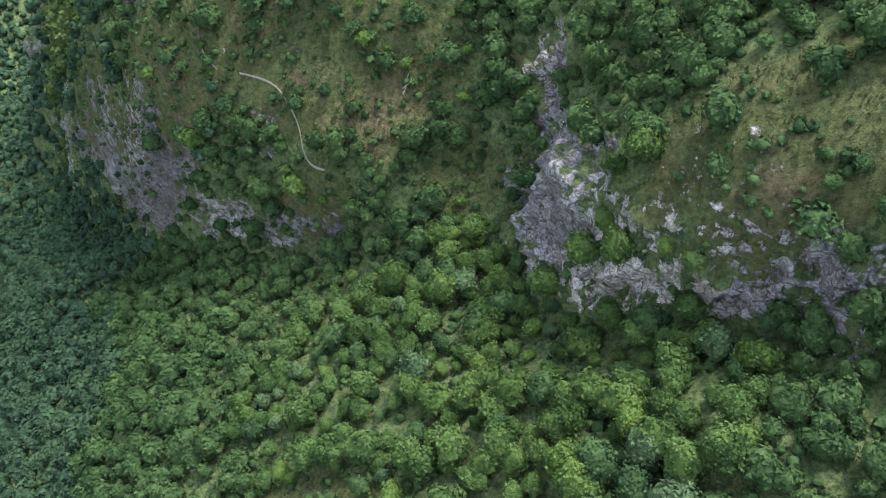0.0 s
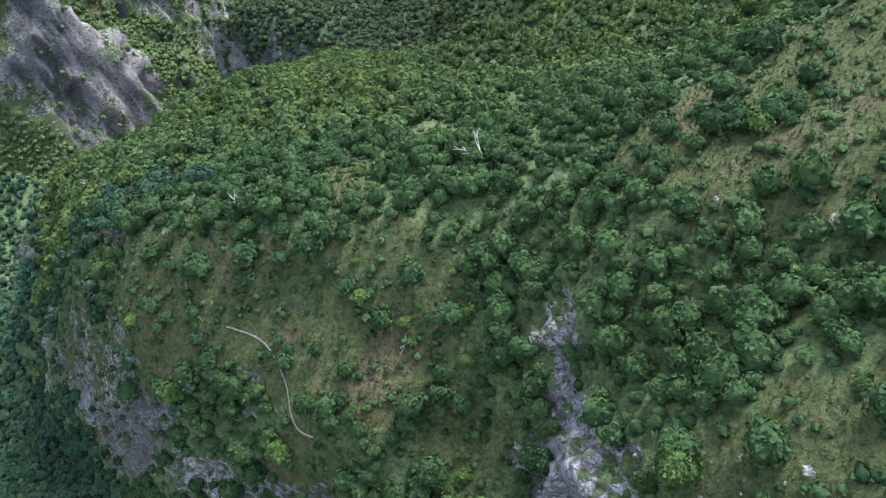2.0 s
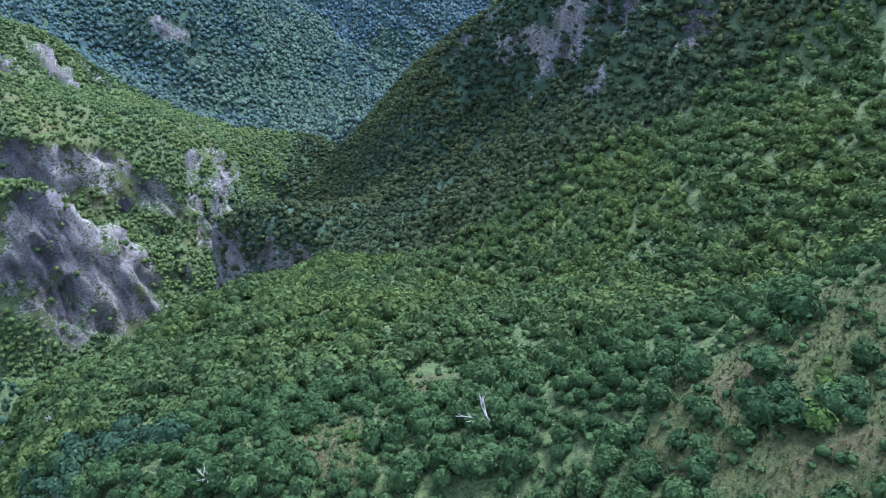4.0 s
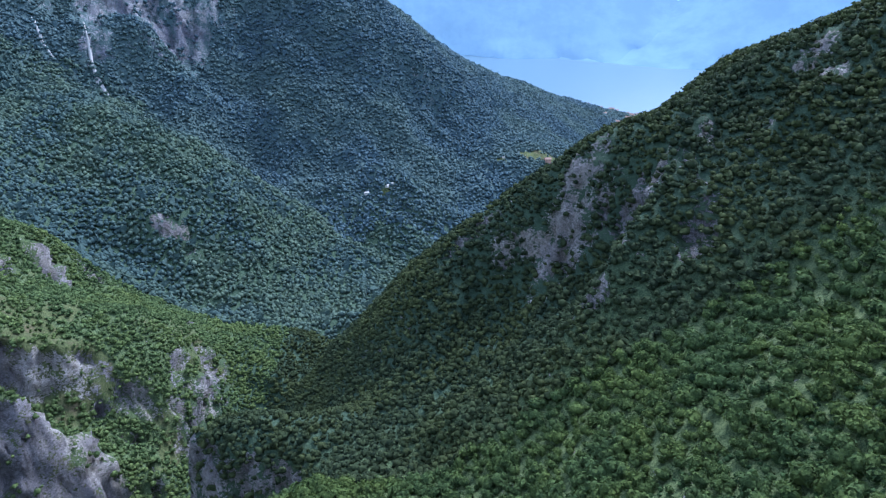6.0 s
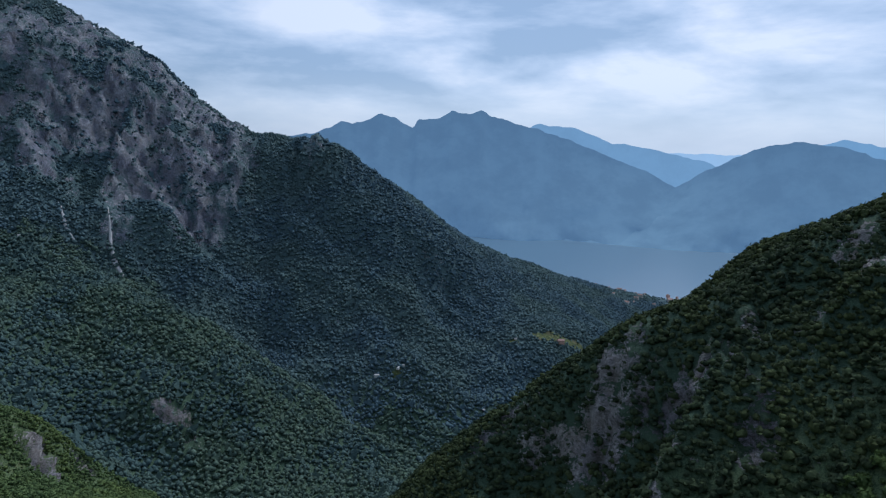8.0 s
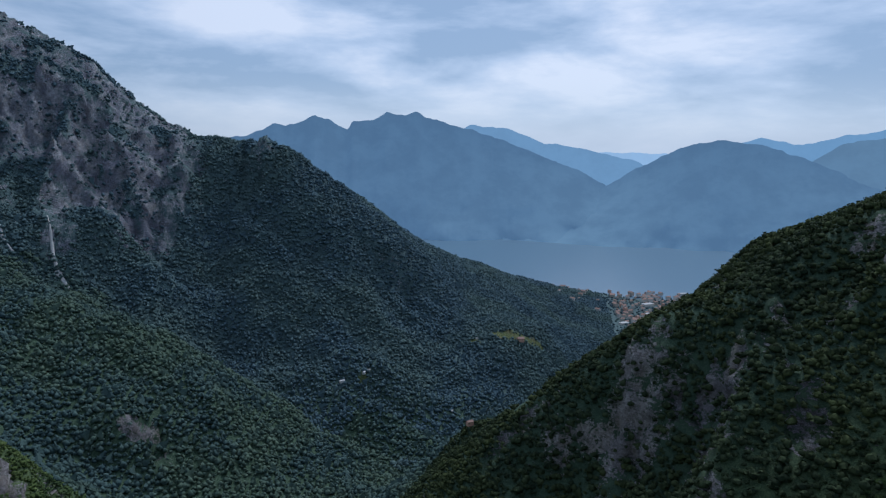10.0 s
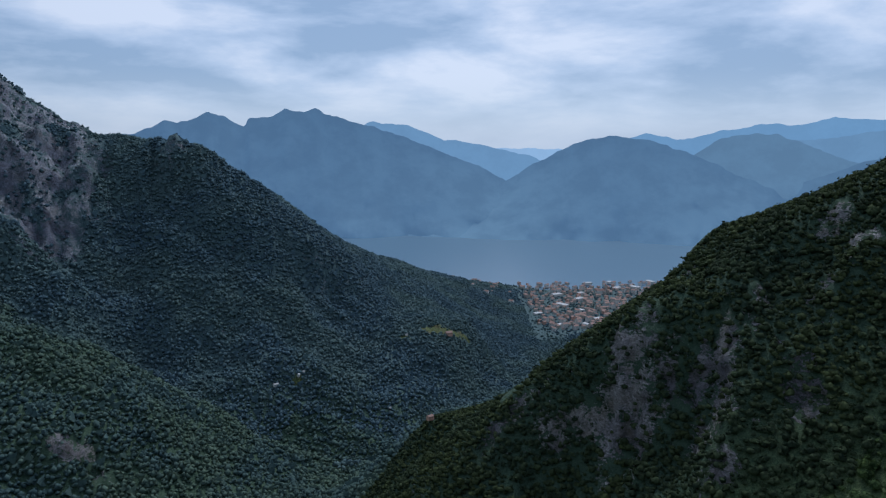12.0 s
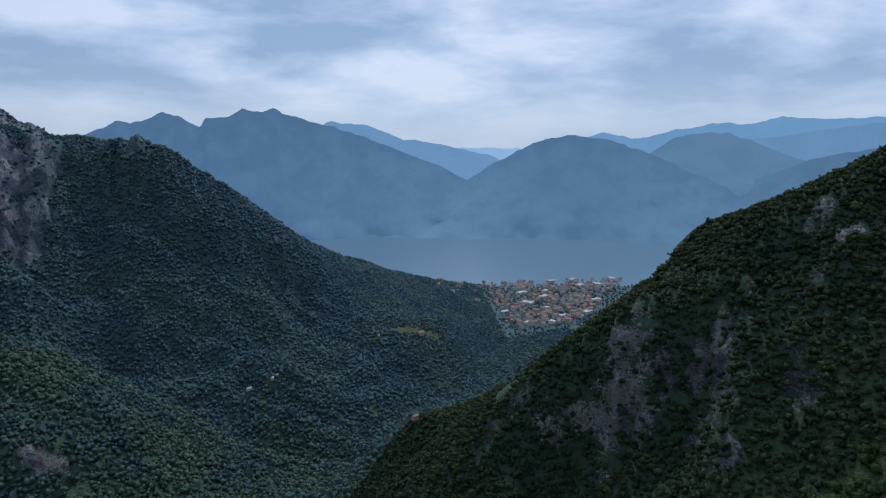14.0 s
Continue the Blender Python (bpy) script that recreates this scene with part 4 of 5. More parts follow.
def dome_shape(rng_, level, lobes, cards=0, leaf=0.1, tall=0.9, swell=0.34):
    """A lobed crown: a small core, and sprays of leaves that lie over its lobes."""
    v, f = BALLS[level]
    d = rng_.normal(size=(lobes, 3))
    d[:, 2] = np.abs(d[:, 2]) * 1.1 - 0.35
    d /= np.linalg.norm(d, axis=1)[:, None]
    size = rng_.uniform(0.5, 1.0, lobes)
    squash = np.array([rng_.uniform(0.85, 1.15), rng_.uniform(0.85, 1.15), tall])

    def reach(u):
        return 0.66 + swell * (np.exp(-(1 - u @ d.T) * (0.9 * lobes)) * size).max(axis=1)

    def settle(p):
        return np.column_stack([p[:, 0], p[:, 1], np.where(p[:, 2] < 0, p[:, 2] * 0.75, p[:, 2])]) * squash

    w = settle(v * (reach(v) * 0.92 + rng_.uniform(-0.07, 0.07, len(v)))[:, None])
    out = rng_.normal(size=(cards, 3))
    out[:, 2] = np.where(out[:, 2] < -0.5, -out[:, 2], out[:, 2])
    out /= np.linalg.norm(out, axis=1)[:, None]
    c = settle(out * (reach(out) * rng_.uniform(0.84, 1.16, cards))[:, None])
    face = out + rng_.normal(0, 0.42, (cards, 3))
    side = np.cross(face, rng_.normal(size=(cards, 3)))
    side /= np.linalg.norm(side, axis=1)[:, None]
    rise = np.cross(side, face)
    rise /= np.linalg.norm(rise, axis=1)[:, None]
    b_ = leaf * rng_.uniform(0.5, 1.4, (cards, 1))
    tri = np.stack([c - side * b_ - rise * b_ * 0.5, c + side * b_ - rise * b_ * 0.5, c + rise * b_], 1)
    flip = np.einsum("ij,ij->i", np.cross(tri[:, 1] - tri[:, 0], tri[:, 2] - tri[:, 0]), out) < 0
    tri[flip] = tri[flip][:, ::-1]
    return np.concatenate([w, tri.reshape(-1, 3)]), np.concatenate([f, np.arange(cards * 3).reshape(-1, 3) + len(w)])


SHAPES_NEAR = [dome_shape(rng, 2, 12, 230, 0.125) for _ in range(7)]
SHAPES_MID = [dome_shape(rng, 1, 8, 72, 0.19, swell=0.42) for _ in range(8)]
EIGHT_V = np.array([(1, 0, 0), (0, 1, 0), (-1, 0, 0), (0, -1, 0), (0, 0, 0.9), (0, 0, -0.8)], float)
EIGHT_F = np.array([(0, 1, 4), (1, 2, 4), (2, 3, 4), (3, 0, 4), (1, 0, 5), (2, 1, 5), (3, 2, 5), (0, 3, 5)])


def far_crown(rng_, leaves):
    """A small far crown: a lumpy body with a few sprays of leaves."""
    v = EIGHT_V * (1 + rng_.uniform(-0.25, 0.25, EIGHT_V.shape)) + rng_.normal(0, 0.12, EIGHT_V.shape)
    vs, fs, n = [v], [EIGHT_F], len(v)
    for _ in range(leaves):
        d = rng_.normal(size=3)
        d[2] = abs(d[2])
        d /= np.linalg.norm(d)
        e = np.cross(d, rng_.normal(size=3)) * 0.42
        g = np.cross(e, d)
        tri = np.array([d * 0.7 - e - g * 0.5, d * 0.7 + e - g * 0.5, d * 0.72 + g])
        vs.append(tri), fs.append(np.array([[n, n + 1, n + 2]]))
        n += 3
    return np.concatenate(vs), np.concatenate(fs)


SHAPES_FAR = [dome_shape(rng, 1, 5, 12, 0.33, swell=0.42) for _ in range(8)]
SHAPES_DISTANT = [far_crown(rng, 2) for _ in range(10)]


def steep_enough(x, y, r, base):
    """Thins level ground, so that steep slopes are as densely wooded as flat ones."""
    s = np.hypot(*slope_of(x, y))
    return r.uniform(size=len(x)) < base * np.sqrt(1 + np.minimum(s, 2.2) ** 2)

# near woods below and beside the knoll
x, y, r = scatter(-270, 120, 2, 152, 3.3, 11)
keep = steep_enough(x, y, r, 0.78)
x, y = x[keep], y[keep]
keep = wooded(x, y, r, 0.05) & (x < 52 + 0.30 * y) & (x > -140 - 0.85 * y)
x, y = x[keep], y[keep]
z = land_height(x, y)
radius = (1.3 + 2.4 * r.uniform(size=len(x)) ** 1.5) * (1 - 0.12 * ramp(y, 70, 110))
close = np.hypot((x - 4) / 1.4, y - 32)
order = np.argsort(close)
single_spots = [(x[i], y[i], z[i], radius[i]) for i in order[:300]]
rest = np.ones(len(x), bool)
rest[order[:300]] = False
edge = (x + 30 * fractal(x, y, x * 0, 24, 3) < -70) & rest
rest &= ~edge
woods("near_woods", "dense green broadleaf woods on the steep slope below the crags", WOODS_NEAR, (x[rest], y[rest], z[rest]), radius[rest], SHAPES_NEAR, 0.7, 21)
woods("valley_side_woods", "green woods falling away below the cliffs, coloured dark for valley shade", WOODS_VALLEY_SHADED, (x[edge], y[edge], z[edge]), radius[edge], SHAPES_MID, 0.7, 26)

# wooded plateau, hill and slopes
x, y, r = scatter(-155, 190, 152, 330, 3.7, 12)
keep = steep_enough(x, y, r, 0.66)
x, y = x[keep], y[keep]
keep = wooded(x, y, r, 0.08) & (x < 48 + 0.40 * y) & (x > -150)
x, y = x[keep], y[keep]
radius = 1.6 + 2.7 * r.uniform(size=len(x)) ** 1.6
woods("plateau_woods", "bushy green woods on the plateau and hill", WOODS_MID, (x, y, land_height(x, y)), radius, SHAPES_MID, 0.6, 22)

x, y, r = scatter(-460, -150, 152, 375, 4.5, 15)
keep = wooded(x, y, r) & ((y < 330) | (x < -320)) & (x > -380 - 0.3 * (y - 150))
x, y = x[keep], y[keep]
woods("valley_bottom_woods", "green woods on the far side of the ravine, coloured dark for shade", WOODS_VALLEY_SHADED, (x, y, land_height(x, y)), r.uniform(1.9, 3.6, len(x)), SHAPES_FAR, 0.55, 27)

x, y, r = scatter(-480, 330, 330, 760, 2.75, 13)
keep = steep_enough(x, y, r, 0.66)
x, y = x[keep], y[keep]
keep = wooded(x, y, r, 0.4) & (x > -320 - np.clip(y - 470, 0, 400) * 0.6) & ((x < -70) | (y < 530) | (x < 30 + 0.5 * (y - 530))) & ~((x > 40) & (y > 545) & (y < 665))
x, y = x[keep], y[keep]
radius = 1.3 + 2.1 * r.uniform(size=len(x)) ** 1.6
z, gorge = land_height(x, y), x < -150
woods("ridge_woods", "woods on the rocky ridge and its slopes, darkened by painted shade", WOODS_RIDGE_SHADED, (x[~gorge], y[~gorge], z[~gorge]), radius[~gorge], SHAPES_FAR, 0.55, 23)
woods("gorge_woods", "green woods and scrub on the ledges of the gorge wall", WOODS_GORGE_SUNLIT, (x[gorge], y[gorge], z[gorge]), radius[gorge], SHAPES_FAR, 0.55, 28)

x, y, r = scatter(-1100, 680, 760, 2300, 4.8, 14)
keep = steep_enough(x, y, r, 0.74)
x, y = x[keep], y[keep]
keep = wooded(x, y, r, 0.08) & (x > -480 - 0.62 * (y - 760)) & (x < 340 + 0.62 * (y - 900)) & ~((y > 1780) & (x < 60 + 0.8 * (y - 1780))) & ~((y > 1590) & (x > 520 + 0.3 * (y - 1590)))
x, y = x[keep], y[keep]
radius = 2.4 + 2.7 * r.uniform(size=len(x)) ** 1.5
z = land_height(x, y)
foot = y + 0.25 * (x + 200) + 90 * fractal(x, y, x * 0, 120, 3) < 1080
woods("spur_woods", "dark green forest on the spurs at the mountain's foot, with painted haze", WOODS_FOOT_HAZE, (x[foot], y[foot], z[foot]), radius[foot], SHAPES_DISTANT, 0.45, 29)
woods("mountain_woods", "forest on the far mountain flank, coloured blue for haze", WOODS_FAR_HAZE, (x[~foot], y[~foot], z[~foot]), radius[~foot], SHAPES_DISTANT, 0.4, 24)


# ---- single trees near the camera ----
def trunk_arrays(r, height, base):
    """A tapered trunk with four limbs."""
    vs, fs, n = [], [], 0

    def limb(a, b, ra, rb):
        nonlocal n
        a, b = np.array(a, float), np.array(b, float)
        d = (b - a) / np.linalg.norm(b - a)
        u = np.cross(d, (0.3, 0.9, 0.2))
        u /= np.linalg.norm(u)
        w = np.cross(d, u)
        ring = [(math.cos(k * math.pi / 3), math.sin(k * math.pi / 3)) for k in range(6)]
        vs.extend([a + ra * (c * u + s * w) for c, s in ring] + [b + rb * (c * u + s * w) for c, s in ring])
        for k in range(6):
            q = (k + 1) % 6
            fs.extend([(n + k, n + q, n + 6 + q), (n + k, n + 6 + q, n + 6 + k)])
        n += 12

    top = (r.normal(0, 0.15), r.normal(0, 0.15), height * 0.7)
    limb((0, 0, -0.6), top, base, base * 0.55)
    for k in range(4):
        a = k * 1.6 + r.uniform(-0.4, 0.4)
        limb((top[0] * 0.7, top[1] * 0.7, height * (0.35 + 0.1 * k)), (math.cos(a) * height * 0.3, math.sin(a) * height * 0.3, height * (0.65 + 0.1 * k)), base * 0.45, base * 0.15)
    return np.array(vs), np.array(fs)


def part(name, me, parent, label=""):
    ob = new(name, me)
    ob.parent = parent
    return tagged(ob, label)


def make_tree(mat, label, seed, clumps=42, tall=0.9):
    r = np.random.default_rng(seed)
    top = new("tree")
    v, f = dome_shape(r, 2, clumps // 3, 720, 0.082, tall, 0.38)
    part("crown", mesh_of("crown", v + np.array([0, 0, 0.95]), f, mat, True), top)
    v, f = trunk_arrays(r, 1.4, 0.075)
    part("trunk", mesh_of("trunk", v, f, BARK), top)
    return tagged(top, label, "tree", "trees on the slope")


TREES = [make_tree(LEAF_GREEN, "leafy green broadleaf tree on the wooded slope", 31), make_tree(LEAF_GREEN, "leafy green broadleaf tree on the wooded slope", 32, 46, 0.75),
         make_tree(LEAF_DARK, "dark green rounded tree on the wooded slope", 33), make_tree(LEAF_GREY, "grey-green leafy tree on the wooded slope", 34, 40, 1.0),
         make_tree(LEAF_YELLOW, "yellow-green leafy tree on the wooded slope", 35), make_tree(LEAF_GREEN, "broad green tree with a lumpy crown", 36, 50, 0.8)]
pick = np.random.default_rng(41)
KINDS = [0, 0, 0, 1, 1, 1, 5, 5, 2, 2, 3, 4]
first = set()
for sx, sy, sz, size in single_spots:
    k = KINDS[pick.integers(0, len(KINDS))]
    if k == 4 and pick.uniform() < 0.5:
        k = 1
    m = Matrix.LocRotScale((sx, sy, sz), Euler((0, 0, pick.uniform(0, 6.28))), (size, size, size * pick.uniform(0.9, 1.2)))
    ob = TREES[k]
    if k not in first:
        first.add(k)
    else:
        ob = copy_thing(TREES[k], m)
    ob.matrix_basis = m

# ---- bushes on the grass ----
def place(ob, used, m):
    """The first use moves the thing itself, the next ones a copy."""
    if ob.name in used:
        return copy_thing(ob, m)
    used.add(ob.name)
    ob.matrix_basis = m
    return ob


def make_bush(mat, label, seed):
    r = np.random.default_rng(seed)
    top = new("bush")
    v, f = dome_shape(r, 1, 8, 190, 0.13, 0.75, 0.46)
    part("foliage", mesh_of("foliage", v + np.array([0, 0, 0.55]), f, mat, True), top)
    v, f = trunk_arrays(r, 0.9, 0.06)
    part("stem", mesh_of("stem", v, f, BARK), top)
    return tagged(top, label, "bush", "bushes on the grassy slopes")


BUSHES = [make_bush(LEAF_GREEN, "small green bush on the grassy slope", 51), make_bush(LEAF_DARK, "dark green bush on the grassy slope", 52), make_bush(LEAF_GREY, "pale grey-green bush on the grassy slope", 53),
          make_bush(LEAF_YELLOW, "bright yellow-green bush on the grassy slope", 54), make_bush(LEAF_GREEN, "leafy green bush on the grassy slope", 55)]
used = set()
x, y, r = scatter(-120, 110, 2, 150, 3.1, 61)
rock_, grass_ = covers(x, y)
patchy = fractal(x, y, x * 0 + 11, 14, 3)
keep = (grass_ > 0.35) & (x < 50 + 0.30 * y) & (x > -100 - 0.3 * y) & (r.uniform(size=len(x)) < 0.16 + 0.8 * ramp(patchy, -0.25, 0.45))
x, y = x[keep], y[keep]
order = np.argsort(np.hypot(x - 5, y - 70))
more_x, more_y = x[order[290:]], y[order[290:]]
x, y = x[order[:290]], y[order[:290]]
z = land_height(x, y)
for k in range(len(x)):
    size = r.uniform(0.4, 1.0) if r.uniform() < 0.6 else r.uniform(1.0, 2.1)
    m = Matrix.LocRotScale((x[k], y[k], z[k]), Euler((0, 0, r.uniform(0, 6.28))), (size, size, size * r.uniform(0.8, 1.15)))
    place(BUSHES[[0, 0, 1, 1, 2, 3, 4, 4][r.integers(0, 8)] if r.uniform() < 0.96 else 3], used, m)

SCRUB = [dome_shape(rng, 1, 4, 8, 0.38, 0.8, 0.5) for _ in range(6)]
x, y, r = scatter(-150, 130, 2, 240, 2.4, 66)
rock_, grass_ = covers(x, y)
keep = (x < 50 + 0.34 * y) & (x > -110 - 0.5 * y) & np.where(grass_ > 0.35, r.uniform(size=len(x)) < 0.5, r.uniform(size=len(x)) < 0.62) & (rock_ < 0.5)
x, y = np.concatenate([x[keep], more_x]), np.concatenate([y[keep], more_y])
woods("undergrowth", "low green scrub between the trees and on the grass", WOODS_NEAR, (x, y, land_height(x, y)), r.uniform(0.45, 1.6, len(x)) * np.where(covers(x, y)[1] > 0.35, 0.85, 1.0), SCRUB, 0.3, 67)

# ---- grass tufts, ledge scrub and loose rock near the camera ----
x, y, r = scatter(-130, 110, 0, 150, 0.86, 62)
rock_, grass_ = covers(x, y)
keep = (x < 50 + 0.32 * y) & (x > -100 - 0.3 * y) & (((grass_ > 0.3) & (r.uniform(size=len(x)) < 0.85)) | ((rock_ > 0.2) & (r.uniform(size=len(x)) < 0.35)) | (r.uniform(size=len(x)) < 0.12))
x, y = x[keep], y[keep]
tuft = []
for _ in range(5):
    n_ = 6
    a = rng.uniform(0, 6.28, n_)
    base = np.column_stack([np.cos(a) * 0.2, np.sin(a) * 0.2, np.zeros(n_)])
    tip = np.column_stack([np.cos(a) * rng.uniform(0.3, 0.9, n_), np.sin(a) * rng.uniform(0.3, 0.9, n_), rng.uniform(0.5, 1.0, n_)])
    side = np.column_stack([-np.sin(a), np.cos(a), np.zeros(n_)]) * 0.16
    tuft.append((np.stack([base - side, base + side, tip], 1).reshape(-1, 3), np.arange(n_ * 3).reshape(-1, 3)))


def tuft_material():
    m, t, out = material("dry_grass")
    g = t.nodes.new("ShaderNodeNewGeometry")
    c = mix(t, g.outputs["Random Per Island"], (0.048, 0.062, 0.023), (0.138, 0.134, 0.066))
    c = mix(t, stepped(t, grain(t, 16.0, 5.0, 0.6), 0.42, 0.62), c, mix(t, 1.0, c, (1.15, 0.86, 0.85), "MULTIPLY"))
    surface(t, out, c, 0.9, None, 0.1)
    return m


grass = woods("grass_tufts", "olive and brown grass tufts on the slopes and ledges", tuft_material(), (x, y, land_height(x, y)), r.uniform(0.3, 0.75, len(x)), tuft, 0.0, 63)
tagged(grass, category="grass")

rock_shapes = []
for k in range(6):
    r2 = np.random.default_rng(70 + k)
    v = ROCK_V.copy()
    for _ in range(16):
        d = r2.normal(size=3)
        d /= np.linalg.norm(d)
        cut = r2.uniform(0.32, 0.6)
        over = np.maximum(v @ d - cut, 0)
        v = v - over[:, None] * d
    rock_shapes.append((v * np.array([1.0, 0.8, 0.7]), ROCK_F))
x, y, r = scatter(-140, 90, 0, 150, 1.5, 64)
rock_, grass_ = covers(x, y)
keep = (x < 50 + 0.32 * y) & (((rock_ > 0.42) & (r.uniform(size=len(x)) < 0.6)) | ((grass_ > 0.4) & (r.uniform(size=len(x)) < 0.012)))
x, y = x[keep], y[keep]
crag = woods("crag_rocks", "weathered pale grey limestone blocks standing out of the cliffs", LIMESTONE, (x, y, land_height(x, y)), r.uniform(0.25, 1.3, len(x)) * r.uniform(0.4, 1.0, len(x)), rock_shapes, -0.42, 65)
crag.data.polygons.foreach_set("use_smooth", np.zeros(len(crag.data.polygons), dtype=bool))
tagged(crag, category="rock")


# ---- mountain trail ----
def trail(points, width, label):
    """A trodden path that follows the ground, a little sunk, with raised rims."""
    pts = []
    for a, b in zip(points, points[1:]):
        n_ = max(2, int(math.dist(a, b) / 0.8))
        pts += [(a[0] + (b[0] - a[0]) * k / n_, a[1] + (b[1] - a[1]) * k / n_) for k in range(n_)]
    pts = np.array(pts + [points[-1]])
    for _ in range(6):
        pts[1:-1] = (pts[:-2] + 2 * pts[1:-1] + pts[2:]) / 4
    d = np.gradient(pts, axis=0)
    d /= np.linalg.norm(d, axis=1)[:, None]
    side = np.column_stack([-d[:, 1], d[:, 0]])
    wide = width * (1 + 0.35 * fractal(pts[:, 0], pts[:, 1], pts[:, 0] * 0, 5, 3))[:, None]
    rows_ = []
    for k, up_ in ((-1.3, -0.1), (-0.9, 0.40), (-0.3, 0.34), (0.3, 0.34), (0.9, 0.40), (1.3, -0.1)):
        q = pts + side * wide * k * 0.5
        rows_.append(np.column_stack([q, land_height(q[:, 0], q[:, 1]) + up_]))
    v = np.concatenate(rows_)
    tagged(new("trail", mesh_of("trail", v, grid_faces(6, len(pts)), TRAIL, True)), label, "path", kind="structure")


trail([(-51, 114), (-52.5, 109.6), (-51, 105), (-47.4, 101)], 0.2, "pale narrow trodden trail across the grass slope")
trail([(-42, 99), (-37, 97), (-33, 94.5), (-30, 90), (-28.2, 86.4), (-27.6, 82), (-26, 78.8), (-22.6, 77.1)], 0.2, "pale narrow trodden trail winding down the grass slope")


# ---- scree runs on the mountain ----
def scree_run(points, widths):
    pts = np.array(points, float)
    k = np.linspace(0, len(pts) - 1, 40)
    c = np.column_stack([np.interp(k, range(len(pts)), pts[:, i]) for i in (0, 1)])
    for _ in range(8):
        c[1:-1] = (c[:-2] + 2 * c[1:-1] + c[2:]) / 4
    c = c + np.column_stack([fractal(k * 9, k * 0, k * 0, 6, 3), fractal(k * 9, k * 0 + 4, k * 0, 6, 3)]) * 1.6
    d = np.gradient(c, axis=0)
    d /= np.linalg.norm(d, axis=1)[:, None]
    side = np.column_stack([-d[:, 1], d[:, 0]])
    w_ = np.interp(k, range(len(pts)), widths) * (1 + 0.4 * fractal(k * 9, k * 0, k * 0 + 2, 4, 3))
    rows_ = []
    for f_, up_ in ((-1.2, -2.0), (-0.8, 2.2), (0.0, 2.6), (0.8, 2.2), (1.2, -2.0)):
        q = c + side * (w_ * f_ * 0.5)[:, None]
        rows_.append(np.column_stack([q, land_height(q[:, 0], q[:, 1]) + up_]))
    me = mesh_of("scree", np.concatenate(rows_), grid_faces(5, 40), SCREE, True)
    tagged(new("scree", me), "pale narrow scree run below the mountain cliffs", "scree", kind="stuff")


SCREE = plain("scree_gravel", (0.46, 0.46, 0.46), 0.95, 0.35, 4.0)
scree_run([(-640, 1275), (-632, 1262), (-616, 1240), (-595, 1230)], [1.5, 3, 5, 3])
scree_run([(-585, 1318), (-566, 1290), (-548, 1250), (-532, 1229), (-501, 1201)], [1.2, 2, 4, 8, 3])


# ---- bare dead trees ----
def bare_tree(x, y, height, lean, seed, label):
    r = np.random.default_rng(seed)
    top = new("dead_tree")
    top.location = (x, y, float(land_height([x], [y])[0]))
    segs = []

    def grow(a, d, length, rad, depth):
        b = a + d * length
        segs.append((a, b, rad, rad * 0.62, depth))
        if depth < 3:
            for _ in range(3 if depth < 2 else 2):
                nd = d + r.normal(0, 0.45, 3) + np.array([0, 0, 0.12])
                grow(b - d * length * r.uniform(0, 0.35), nd / np.linalg.norm(nd), length * r.uniform(0.5, 0.78), rad * 0.55, depth + 1)

    d0 = np.array([lean[0], lean[1], 1.0])
    grow(np.array([0, 0, -0.4]), d0 / np.linalg.norm(d0), height * 0.45, height * 0.035, 0)
    for deep, name in ((False, "trunk"), (True, "branches")):
        vs, fs, n = [], [], 0
        for a, b, ra, rb, depth in segs:
            if (depth > 0) != deep:
                continue
            d = (b - a) / np.linalg.norm(b - a)
            u = np.cross(d, (0.31, 0.9, 0.2))
            u /= np.linalg.norm(u)
            w = np.cross(d, u)
            for q, rr in ((a, ra), (b, rb)):
                vs += [q + rr * (math.cos(k * math.pi / 2.5) * u + math.sin(k * math.pi / 2.5) * w) for k in range(5)]
            fs += [(n + k, n + (k + 1) % 5, n + 5 + (k + 1) % 5, n + 5 + k) for k in range(5)]
            n += 10
        part(name, mesh_of(name, vs, fs, DEADWOOD), top)
    return tagged(top, label, "tree", "dead trees")


bare_tree(10.8, 127, 9.0, (-0.5, 0.1), 81, "bare pale dead tree standing among bushes")
bare_tree(-39.6, 120, 7.0, (-0.35, 0.2), 82, "bare white dead tree at the wood's edge")
bare_tree(-108, 175, 8.0, (0.2, 0.1), 83, "bare grey tree on the cliff edge")
bare_tree(-6.5, 91, 4.0, (0.8, 0.0), 84, "leaning dead bush on the brown grass")
bare_tree(3.2, 60, 5.0, (-0.3, -0.4), 85, "pale dead tree in the gully")
bare_tree(35.7, 18, 5.5, (0.6, 0.3), 86, "bare grey dead tree among the green crowns")
bare_tree(-46, 104, 2.6, (0.5, -0.4), 87, "small bleached dead bush on the grass")
bare_tree(-104, 150, 6.0, (0.4, 0.3), 88, "bare pale tree leaning from the cliff")
bare_tree(-48.6, 18, 6.0, (1.5, 0.8), 89, "fallen bleached tree among the green crowns")


